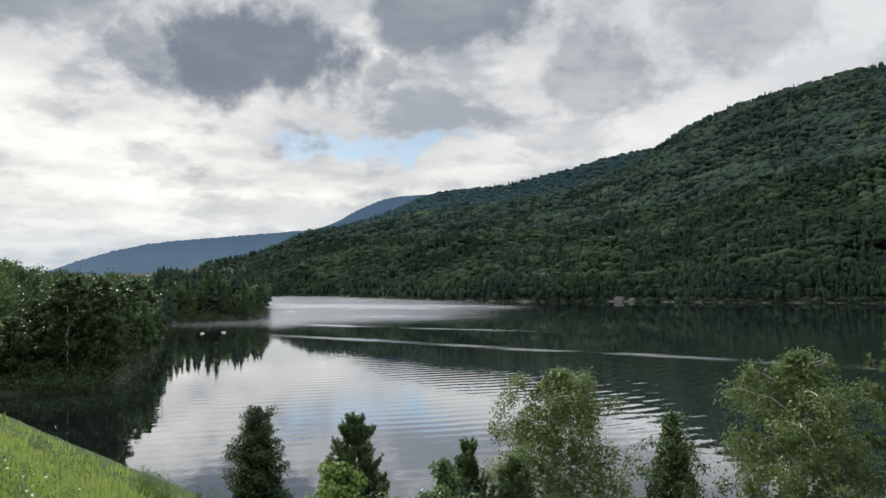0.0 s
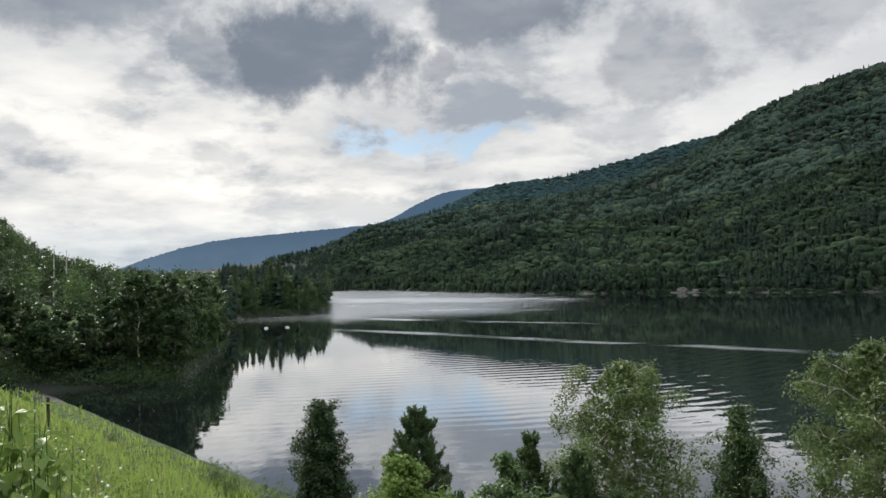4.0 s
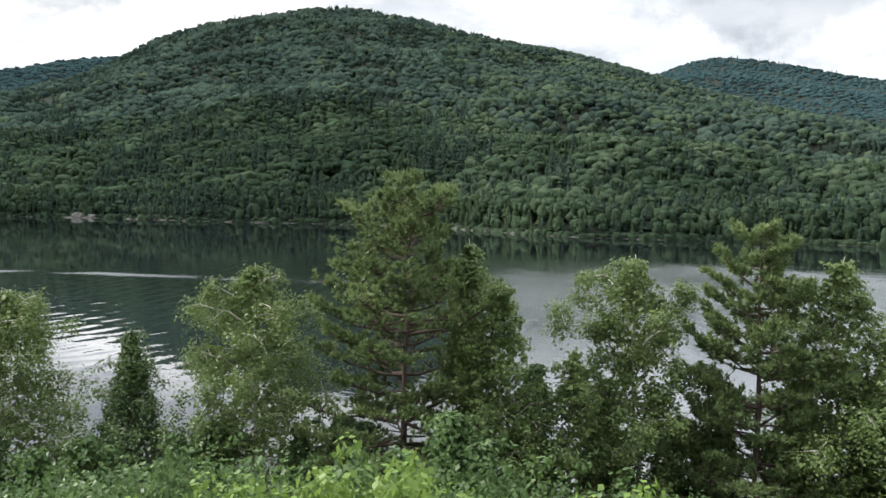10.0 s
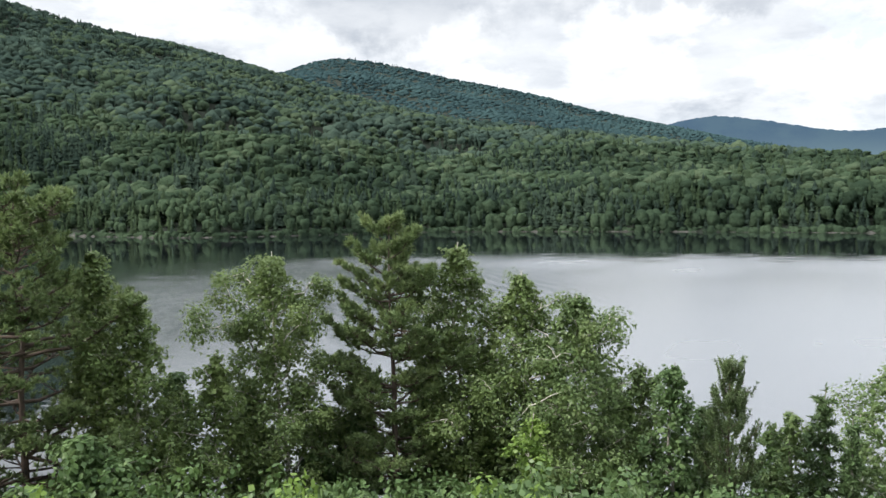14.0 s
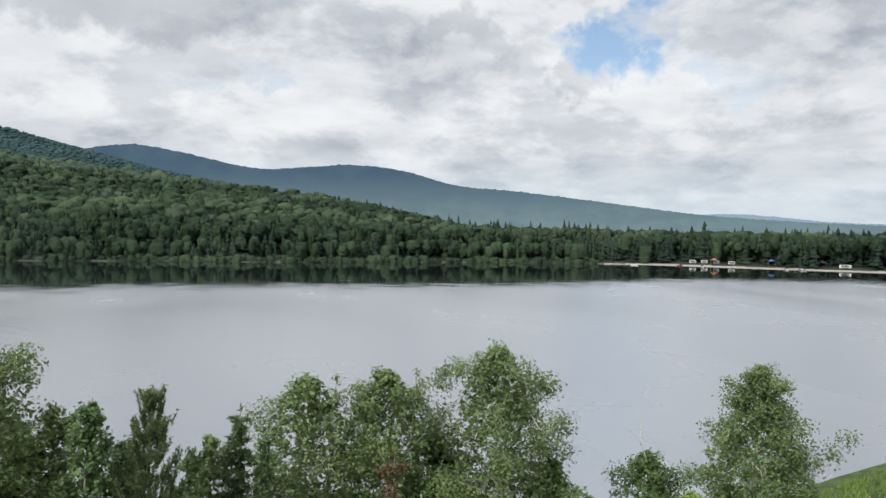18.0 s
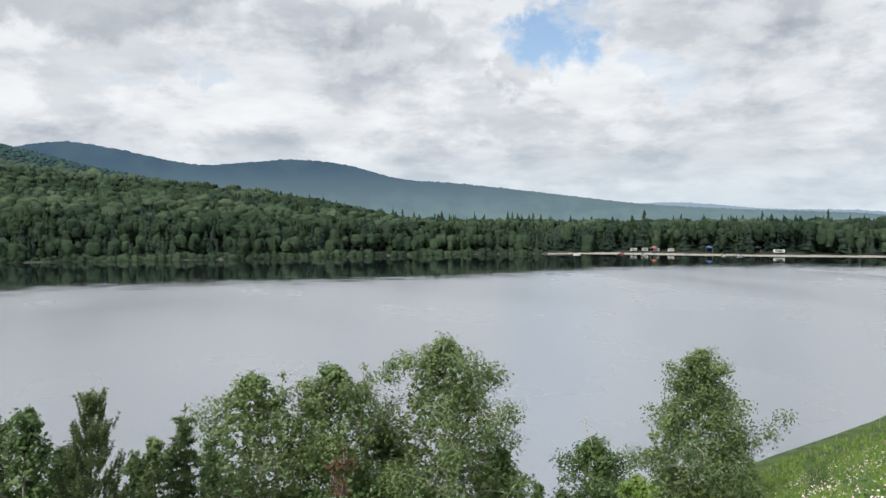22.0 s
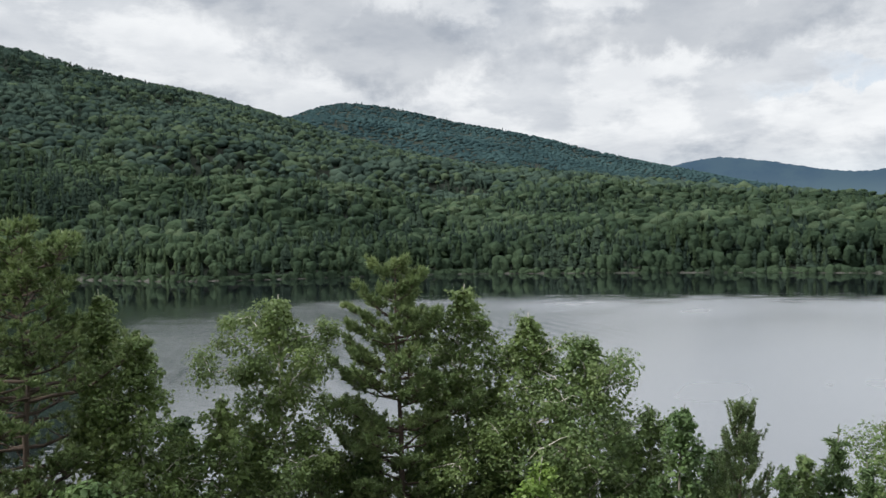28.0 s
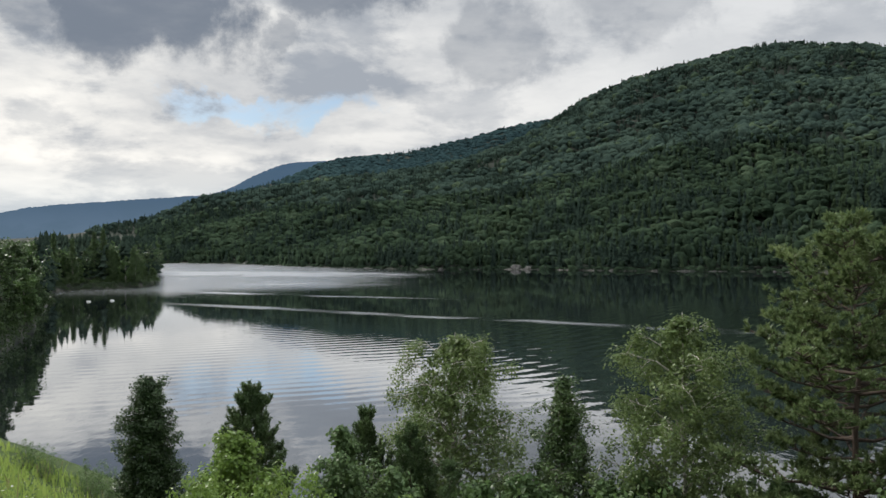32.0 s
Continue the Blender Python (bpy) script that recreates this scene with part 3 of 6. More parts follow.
def make_lake():
    xs = np.concatenate([[-1600, -900], np.linspace(-500, 500, 26), [900, 1600]])
    x, y = np.meshgrid(xs, xs + 200, indexing="ij")
    n = len(xs)
    verts = np.stack([x, y, np.zeros_like(x)], -1).reshape(-1, 3)
    i, j = np.meshgrid(np.arange(n - 1), np.arange(n - 1), indexing="ij")
    faces = np.stack([i * n + j, (i + 1) * n + j, (i + 1) * n + j + 1, i * n + j + 1], -1).reshape(-1, 4)
    return tagged(shell("water", verts, faces, WATER, smooth=True), "calm dark lake water with low ripples and wind streaks", "lake", kind="structure")


make_lake()


def far_ridge(name, line, r, material, label, depth=260.0):
    """A hill on the horizon: a solid ridge with a sloping face."""
    top = smooth_table(line)
    az = np.arange(line[0][0], line[-1][0] + 0.01, 0.12)
    h = EYE + r * np.tan(np.radians(top(az)))
    x, y = polar(az, r)
    h = h + np.abs(wobble(x, y, 60, 23)) * 4 + wobble(x, y, 23, 29) * 2
    rows = []
    for k in np.linspace(0, 1, 9):
        px, py = polar(az, r - depth * (1 - k) ** 1.2)
        relief = wobble(px, py, 300, 31) * 14 * k * (1 - k) * 4
        rows.append(np.stack([px, py, (h + 8) * k ** 0.9 - 8 + relief], -1))
    px, py = polar(az, r + 60)
    rows.append(np.stack([px, py, np.full_like(h, -8)], -1))
    n = len(az)
    verts = np.concatenate(rows)
    i, j = np.meshgrid(np.arange(len(rows) - 1), np.arange(n - 1), indexing="ij")
    faces = np.stack([i * n + j, i * n + j + 1, (i + 1) * n + j + 1, (i + 1) * n + j], -1).reshape(-1, 4)
    return tagged(shell(name, verts, faces, material, smooth=True), label, "distant hills", kind="structure")


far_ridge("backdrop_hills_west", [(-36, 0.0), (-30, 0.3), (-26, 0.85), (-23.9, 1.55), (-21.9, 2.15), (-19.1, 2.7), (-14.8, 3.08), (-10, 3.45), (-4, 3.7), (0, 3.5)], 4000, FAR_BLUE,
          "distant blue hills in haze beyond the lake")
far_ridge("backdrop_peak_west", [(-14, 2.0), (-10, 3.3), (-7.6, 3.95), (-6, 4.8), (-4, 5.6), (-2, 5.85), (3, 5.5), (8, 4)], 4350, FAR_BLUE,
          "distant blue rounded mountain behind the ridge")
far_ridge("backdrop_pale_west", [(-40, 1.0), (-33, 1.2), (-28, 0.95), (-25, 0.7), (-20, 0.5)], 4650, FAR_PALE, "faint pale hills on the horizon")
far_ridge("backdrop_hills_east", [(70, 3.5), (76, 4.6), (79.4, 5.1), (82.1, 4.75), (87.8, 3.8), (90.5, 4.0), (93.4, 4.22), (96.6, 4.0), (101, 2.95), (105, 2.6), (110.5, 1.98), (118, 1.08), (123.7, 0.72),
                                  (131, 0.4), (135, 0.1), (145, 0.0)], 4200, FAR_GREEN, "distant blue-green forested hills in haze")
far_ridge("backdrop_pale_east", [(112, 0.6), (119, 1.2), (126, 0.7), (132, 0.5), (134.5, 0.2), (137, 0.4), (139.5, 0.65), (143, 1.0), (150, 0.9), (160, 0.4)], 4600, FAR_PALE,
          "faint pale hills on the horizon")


# ---- the woods on the far side ----
def dome(seed, sides, rings, low=-0.4):
    """A broadleaf crown one metre in radius: a lumpy dome, open below."""
    rng = np.random.default_rng(700 + seed)
    turn = np.linspace(0, 2 * np.pi, sides, endpoint=False) + rng.uniform(0, 6)
    verts = [(0.0, 0.0, 1.0)]
    for k in range(1, rings + 1):
        z = 1 + (low - 1) * (k / rings) ** 1.25
        flat = math.sqrt(max(0.0, 1 - z * z))
        for a in turn + (k % 2) * math.pi / sides:
            verts.append((flat * math.cos(a), flat * math.sin(a), z))
    out = []
    for v in verts:
        p = Vector(v) * 1.5 + Vector((seed * 7.3, 2, 0))
        swell = 0.92 + 0.50 * noise.noise(p) + 0.44 * noise.noise(p * 2.3)
        out.append((v[0] * swell, v[1] * swell, v[2] * (0.55 + 0.45 * swell)))
    faces = [(0, 1 + j, 1 + (j + 1) % sides) for j in range(sides)]
    for k in range(rings - 1):
        a, b = 1 + k * sides, 1 + (k + 1) * sides
        for j in range(sides):
            q = (j + 1) % sides
            faces += [(a + j, b + j, b + q), (a + j, b + q, a + q)]
    return np.array(out), np.array(faces)


def spire(seed, tiers=8, sides=5):
    """A conifer one metre tall and about 0.4 wide, of jagged drooping tiers."""
    rng = np.random.default_rng(seed)
    verts, faces = [], []
    for k in range(tiers):
        z0, z1 = 0.12 + 0.80 * k / tiers, 0.12 + 0.80 * (k + 1.75) / tiers
        wide = (0.20 * (1 - k / tiers) ** 0.8 + 0.03) * rng.uniform(0.65, 1.15)
        base = len(verts)
        turn = rng.uniform(0, 6.28)
        for j in range(sides):
            a = turn + 2 * np.pi * j / sides
            w = wide * rng.uniform(0.45, 1.35)
            verts.append((w * np.cos(a), w * np.sin(a), z0 + rng.uniform(-0.05, 0.03)))
        verts.append((rng.uniform(-0.01, 0.01), rng.uniform(-0.01, 0.01), min(z1, 1.0)))
        for j in range(sides):
            faces.append((base + j, base + (j + 1) % sides, base + sides))
    return np.array(verts), np.array(faces)


def plant_wood(name, shapes, spots, material, label, rng, smooth=False):
    """Sets many crowns as one object: spots are rows of x, y, z, width, height."""
    if not len(spots):
        return None
    order = rng.integers(0, len(shapes), len(spots))
    pieces = []
    for k, (v, f) in enumerate(shapes):
        s = spots[order == k]
        if not len(s):
            continue
        a = rng.uniform(0, 2 * np.pi, len(s))
        c, q = np.cos(a)[:, None], np.sin(a)[:, None]
        stretch = rng.uniform(0.85, 1.18, (len(s), 2))
        x, y = v[None, :, 0] * stretch[:, :1], v[None, :, 1] * stretch[:, 1:]
        vx = (x * c - y * q) * s[:, 3:4] + s[:, 0:1]
        vy = (x * q + y * c) * s[:, 3:4] + s[:, 1:2]
        vz = v[None, :, 2] * s[:, 4:5] + s[:, 2:3]
        verts = np.stack([vx, vy, vz], -1).reshape(-1, 3)
        faces = (f[None] + (np.arange(len(s)) * len(v))[:, None, None]).reshape(-1, 3)
        pieces.append((verts, faces))
    v, f = gather(pieces)
    return tagged(shell(name, v, f, material, smooth=smooth), label, "forest", kind="stuff")


def scatter(rng, az0, az1, inner, outer, spacing):
    """Random even spots in a sector between two distances, given as functions of the angle."""
    probe = np.linspace(az0, az1, 200)
    area = np.sum(0.5 * np.maximum(outer(probe) ** 2 - inner(probe) ** 2, 0)) * radians((az1 - az0) / 200)
    n = int(area / spacing ** 2)
    weights = np.maximum(outer(probe) ** 2 - inner(probe) ** 2, 0)
    az = rng.choice(probe, n, p=weights / weights.sum()) + rng.uniform(-0.5, 0.5, n) * (az1 - az0) / 200
    r = np.sqrt(inner(az) ** 2 + rng.uniform(0, 1, n) * np.maximum(outer(az) ** 2 - inner(az) ** 2, 0))
    return az, r


def spread(spots_xy, cell):
    """Keeps one spot a cell, so that crowns don't stand in one another."""
    key = np.floor(spots_xy / cell).astype(np.int64)
    _, first = np.unique(key[:, 0] * 100003 + key[:, 1], return_index=True)
    return np.sort(first)


SHORE_DOMES = [dome(k, 10, 5, -0.75) for k in range(8)]
SLOPE_DOMES = [dome(k + 10, 9, 4, -0.8) for k in range(8)]
FAR_DOMES = [dome(k + 20, 7, 3, -0.7) for k in range(8)]
SPIRES = [spire(k) for k in range(7)]


def make_woods():
    rng = np.random.default_rng(41)
    crest = lambda a: np.maximum(MAIN_R(a), FAR_SHORE(a) + 200)
    bands = [("shore", -13, 146, lambda a: FAR_SHORE(a) + 0.8, lambda a: FAR_SHORE(a) + 42, 3.4),
             ("slope", -13, 146, lambda a: FAR_SHORE(a) + 40, lambda a: np.where(a > 132, FAR_SHORE(a) + 400, np.minimum(FAR_SHORE(a) + 330, crest(a) + 20)), 4.9),
             ("upper", -16, 104, lambda a: FAR_SHORE(a) + 320, lambda a: np.maximum(crest(a) + 25, FAR_SHORE(a) + 321), 6.8)]
    for name, a0, a1, inner, outer, cell in bands:
        az, r = scatter(rng, a0, a1, inner, outer, cell * 0.62)
        x, y = polar(az, r)
        keep = spread(np.stack([x, y], -1), cell)
        az, r, x, y = az[keep], r[keep], x[keep], y[keep]
        z = land(x, y)
        ok = (z > 0.2) & ~((az > 112) & (az < 152) & (r < FAR_SHORE(az) + 9)) & ~((az > 104) & (r > FAR_SHORE(az) + 130) & (az < 132))
        clear = ((az > 115.6) & (az < 121.2)) | ((az > 124.8) & (az < 127.6)) | ((az > 121.4) & (az < 122.4))
        ok &= ~(clear & (r < FAR_SHORE(az) + 21))
        az, r, x, y, z = az[ok], r[ok], x[ok], y[ok], z[ok]
        up = (r - FAR_SHORE(az)) / (crest(az) - FAR_SHORE(az))
        # where spruce and fir outnumber the broadleaf trees
        needle = wobble(x, y, 150, 51) * 0.55 + wobble(x, y, 45, 52) * 0.45 + np.where(az < 40, 0.16, 0) + np.where((az > 60) & (r < FAR_SHORE(az) + 60), 0.22, 0)
        needle = needle + np.where((up > 0.72) & (az > 12) & (az < 44), 0.25, 0) + np.where(up > 0.93, -0.05, 0) + np.where((az < 12) & (up > 0.5), 0.35, 0)
        con = needle + rng.normal(0, 0.45, len(x)) > 0.40
        size = {"shore": 1.9, "slope": 3.8, "upper": 5.1}[name]
        tall = {"shore": 10.0, "slope": 10.5, "upper": 8.0}[name]
        w = size * np.clip(rng.lognormal(0, 0.28, len(x)), 0.5, 1.6)
        h = w * rng.uniform(0.5, 1.15, len(x))
        top = tall * rng.uniform(0.72, 1.2, len(x)) + np.where((az > 76) & (name != "upper"), 2.0, 0)
        if name == "shore":
            h = h * 1.9
            top = np.where(r < FAR_SHORE(az) + 10, top * 0.62, top)
        # bushes on the spit, tall woods behind the inlet
        spit = (az > 134.6) & (r < 600)
        top = np.where(spit, top * np.where(r > 470, 0.06, 0.16), np.where(az > 133, top * 1.15, top))
        h, w = np.where(spit, np.minimum(h, np.where(r > 470, 0.6, 1.3)), h), np.where(spit, np.minimum(w, 2.2), w)
        con &= ~spit
        slim = ~con & ~spit & (name != "upper") & (wobble(x, y, 90, 58) * 0.5 + np.where((az > 8) & (az < 62), 0.3, 0.0) + rng.normal(0, 0.5, len(x)) > 0.55)
        spots = np.stack([x, y, z + np.maximum(top - h, h * 0.3), w, h], -1)
        pale = ~con & ~slim & (name != "shore") & (wobble(x, y, 120, 54) * 0.5 + np.where(az > 36, 0.25, -0.25) + rng.normal(0, 0.45, len(x)) > 0.45)
        shapes = {"shore": SHORE_DOMES, "slope": SLOPE_DOMES, "upper": FAR_DOMES}[name]
        plant_wood("forest", shapes, spots[~con & ~pale & ~slim], WOOD_BROAD if name != "upper" else WOOD_HIGH_HAZED, "dense green broadleaf crowns covering the hillside", rng, True)
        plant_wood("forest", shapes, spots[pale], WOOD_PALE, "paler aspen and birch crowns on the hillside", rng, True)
        reed = np.stack([x, y, z - 0.5, top * rng.uniform(0.75, 1.15, len(x)), top * rng.uniform(1.0, 1.4, len(x))], -1)
        plant_wood("forest", SPIRES, reed[slim], WOOD_SLIM, "slim green young spruces and poplars among the broad crowns", rng)
        hc = (np.where(az > 72, top - 2.5, top) + {"shore": 2.0, "slope": 3.2, "upper": 2.0}[name]) * rng.uniform(0.75, 1.2, len(x))
        wc = hc * rng.uniform(0.75, 1.25, len(x))
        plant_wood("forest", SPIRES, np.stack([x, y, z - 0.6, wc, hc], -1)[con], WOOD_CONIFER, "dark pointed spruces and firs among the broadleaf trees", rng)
    # low growth over the waterline
    az = np.arange(-13, 111, 0.16)
    az = az + rng.uniform(-0.08, 0.08, len(az))
    r = FAR_SHORE(az) + rng.uniform(0.3, 3.0, len(az))
    x, y = polar(az, r)
    w = rng.uniform(1.0, 2.3, len(az))
    plant_wood("undergrowth", SHORE_DOMES, np.stack([x, y, np.full_like(w, 0.3), w, w * rng.uniform(0.7, 1.5, len(az))], -1), WOOD_BROAD, "low green bushes hanging over the waterline", rng, True)
    # the second hill, farther off
    az, r = scatter(rng, 46, 96, lambda a: np.maximum(MAIN_R(a) + 60, 1250), lambda a: np.full_like(a, HILL_R + 15.0), 9)
    x, y = polar(az, r)
    keep = spread(np.stack([x, y], -1), 11)
    x, y, r = x[keep], y[keep], r[keep]
    az, r = scatter(rng, -12, 20, lambda a: MAIN_R(a) + 40.0, lambda a: np.full_like(a, BACK_R + 15.0), 7)
    x2, y2 = polar(az, r)
    keep = spread(np.stack([x2, y2], -1), 8)
    x, y = np.concatenate([x, x2[keep]]), np.concatenate([y, y2[keep]])
    z = land(x, y)
    w = rng.uniform(5.5, 9, len(x))
    con = (wobble(x, y, 200, 57) + rng.normal(0, 0.5, len(x))) > 0.8
    plant_wood("forest", FAR_DOMES, np.stack([x, y, z - 1.0, w * 1.2, w * 0.75], -1)[~con], WOOD_FAR_HAZED, "hazy dark green forest on a farther hill", rng, True)
    plant_wood("forest", SPIRES, np.stack([x, y, z - 2, w * 1.7, w * 1.45], -1)[con], WOOD_FAR_HAZED, "hazy dark spruces on a farther hill", rng)


make_woods()


def make_point_woods():
    """The wooded point and the hill on the near side of the lake."""
    rng = np.random.default_rng(43)
    az, r = scatter(rng, -48, -12.2, lambda a: LEFT_SHORE(a) + 0.7, lambda a: LEFT_SHORE(a) + np.where(a > -19.2, 200, 230), 3.6)
    x, y = polar(az, r)
    keep = spread(np.stack([x, y], -1), 4.3)
    az, r, x, y = az[keep], r[keep], x[keep], y[keep]
    z = land(x, y)
    ok = (z > 0.25) & (bank_run(x, y) > -50) & ~((az < -25.5) & (az > -30.5) & (r > 178) & (r < 236)) & ~((az < -30) & (r < 142))
    az, r, x, y, z = az[ok], r[ok], x[ok], y[ok], z[ok]
    con = (wobble(x, y, 60, 61) * 0.5 + rng.normal(0, 0.4, len(x)) + np.where(az > -19.2, 0.75, 0.0)) > 0.6
    w = rng.uniform(1.8, 3.4, len(x))
    h = w * rng.uniform(1.1, 1.9, len(x))
    top = rng.uniform(8, 13.5, len(x)) + np.where(az > -19.2, 3.0, 0)
    edge = r - LEFT_SHORE(az) < 9
    top = np.where(edge, top * 0.5, top)
    back = r - LEFT_SHORE(az) > np.where(az > -19.2, 10, 22)
    az, r, x, y, z, con, w, h, top, edge = (q[back] for q in (az, r, x, y, z, con, w, h, top, edge))
    return az, r, x, y, z, con, w, h, top, edge


POINT = make_point_woods()
rng = np.random.default_rng(44)
paz, _, px, py, pz, pcon, pw, ph, ptop, pedge = POINT
pcon = pcon & (paz > -19.4)
POINT_CROWNS = np.stack([px, py, pz + np.maximum(ptop - ph, ph * 0.35), pw, ph], -1)[~pcon]
plant_wood("forest", SPIRES, np.stack([px, py, pz - 0.4, (ptop + 3) * 0.9, ptop + 3.5], -1)[pcon], WOOD_CONIFER, "dark spruces on a lake point", rng)


# ---- trees on the bank ----
def leaf_cloud(rng, centres, spreads, each, size, droop=0.0, flat=0.0):
    """Leaves round twig ends: each a small pointed blade, turned at random."""
    n = len(centres) * each
    at = np.repeat(centres, each, axis=0) + np.clip(rng.normal(0, 1, (n, 3)), -1.7, 1.7) * np.repeat(spreads, each)[:, None] * (1, 1, 0.85)
    at[:, 2] -= droop * np.abs(rng.normal(0, 1, n)) * np.repeat(spreads, each)
    along = rng.normal(0, 1, (n, 3))
    along[:, 2] = along[:, 2] * (1 - flat) - 0.35
    along /= np.linalg.norm(along, axis=1)[:, None]
    aside = np.cross(along, rng.normal(0, 1, (n, 3)))
    aside /= np.linalg.norm(aside, axis=1)[:, None] + 1e-9
    s = (size * rng.uniform(0.6, 1.3, n))[:, None]
    verts = np.stack([at + aside * s * 0.40, at - aside * s * 0.40, at + along * s], 1).reshape(-1, 3)
    return verts, np.arange(n * 3).reshape(-1, 3)


def curve_to(rng, start, end, steps, sag, rough):
    t = np.linspace(0, 1, steps)[:, None]
    p = start + (end - start) * t
    p[:, 2] += sag * np.sin(np.pi * t[:, 0])
    p[1:-1] += rng.normal(0, rough, (steps - 2, 3))
    return p


CROWNS = {
    "round": smooth_table([(0, 0.35), (0.2, 0.75), (0.5, 1.0), (0.75, 0.88), (0.92, 0.55), (1, 0.15)]),
    "tall": smooth_table([(0, 0.55), (0.25, 0.95), (0.5, 0.9), (0.75, 0.62), (0.92, 0.3), (1, 0.06)]),
    "vase": smooth_table([(0, 0.3), (0.3, 0.6), (0.6, 0.95), (0.82, 0.9), (0.95, 0.5), (1, 0.15)]),
    "wide": smooth_table([(0, 0.8), (0.3, 1.0), (0.6, 0.85), (0.85, 0.55), (1, 0.15)]),
    "column": smooth_table([(0, 0.85), (0.3, 1.0), (0.6, 0.9), (0.85, 0.62), (0.96, 0.3), (1, 0.08)]),
    "cone": smooth_table([(0, 0.9), (0.15, 1.0), (0.45, 0.72), (0.75, 0.38), (0.92, 0.16), (1, 0.04)]),
}


def leaf_lobes(rng, centres, radii, total, size, hang=0.0, tall=0.8):
    """Leafy clumps: small four-cornered leaves over each clump, most of them turned outwards and up."""
    share = radii ** 2 / np.sum(radii ** 2)
    count = np.maximum(6, (share * total).astype(int))
    own = np.repeat(np.arange(len(centres)), count)
    n = len(own)
    way = rng.normal(0, 1, (n, 3))
    way[:, 2] += 0.25
    way /= np.linalg.norm(way, axis=1)[:, None]
    rough = 1 + 0.30 * np.sin(way[:, 0] * 5 + own * 1.7) * np.sin(way[:, 1] * 5 + own * 2.9) + 0.15 * np.sin(way[:, 2] * 8 + own)
    depth = (1 - rng.uniform(0, 1, n) ** 2.2 * 0.75) * rough
    at = centres[own] + way * (radii[own] * depth)[:, None] * (1, 1, tall)
    at[:, 2] -= hang * np.abs(rng.normal(0, 0.5, n)) * radii[own]
    face = way * 0.75 + (0, 0, 0.55) + rng.normal(0, 0.5, (n, 3))
    face /= np.linalg.norm(face, axis=1)[:, None]
    along = np.cross(face, rng.normal(0, 1, (n, 3)))
    along /= np.linalg.norm(along, axis=1)[:, None] + 1e-9
    aside = np.cross(face, along)
    s = (size * rng.uniform(0.65, 1.3, n))[:, None]
    verts = np.stack([at - along * s * 0.5, at + aside * s * 0.36 - along * s * 0.08, at + along * s * 0.55, at - aside * s * 0.36 - along * s * 0.08], 1).reshape(-1, 3)
    return verts, np.arange(n * 4).reshape(-1, 4)


def along_line(line, u):
    return np.array([np.interp(u, np.linspace(0, 1, len(line)), line[:, i]) for i in range(3)])


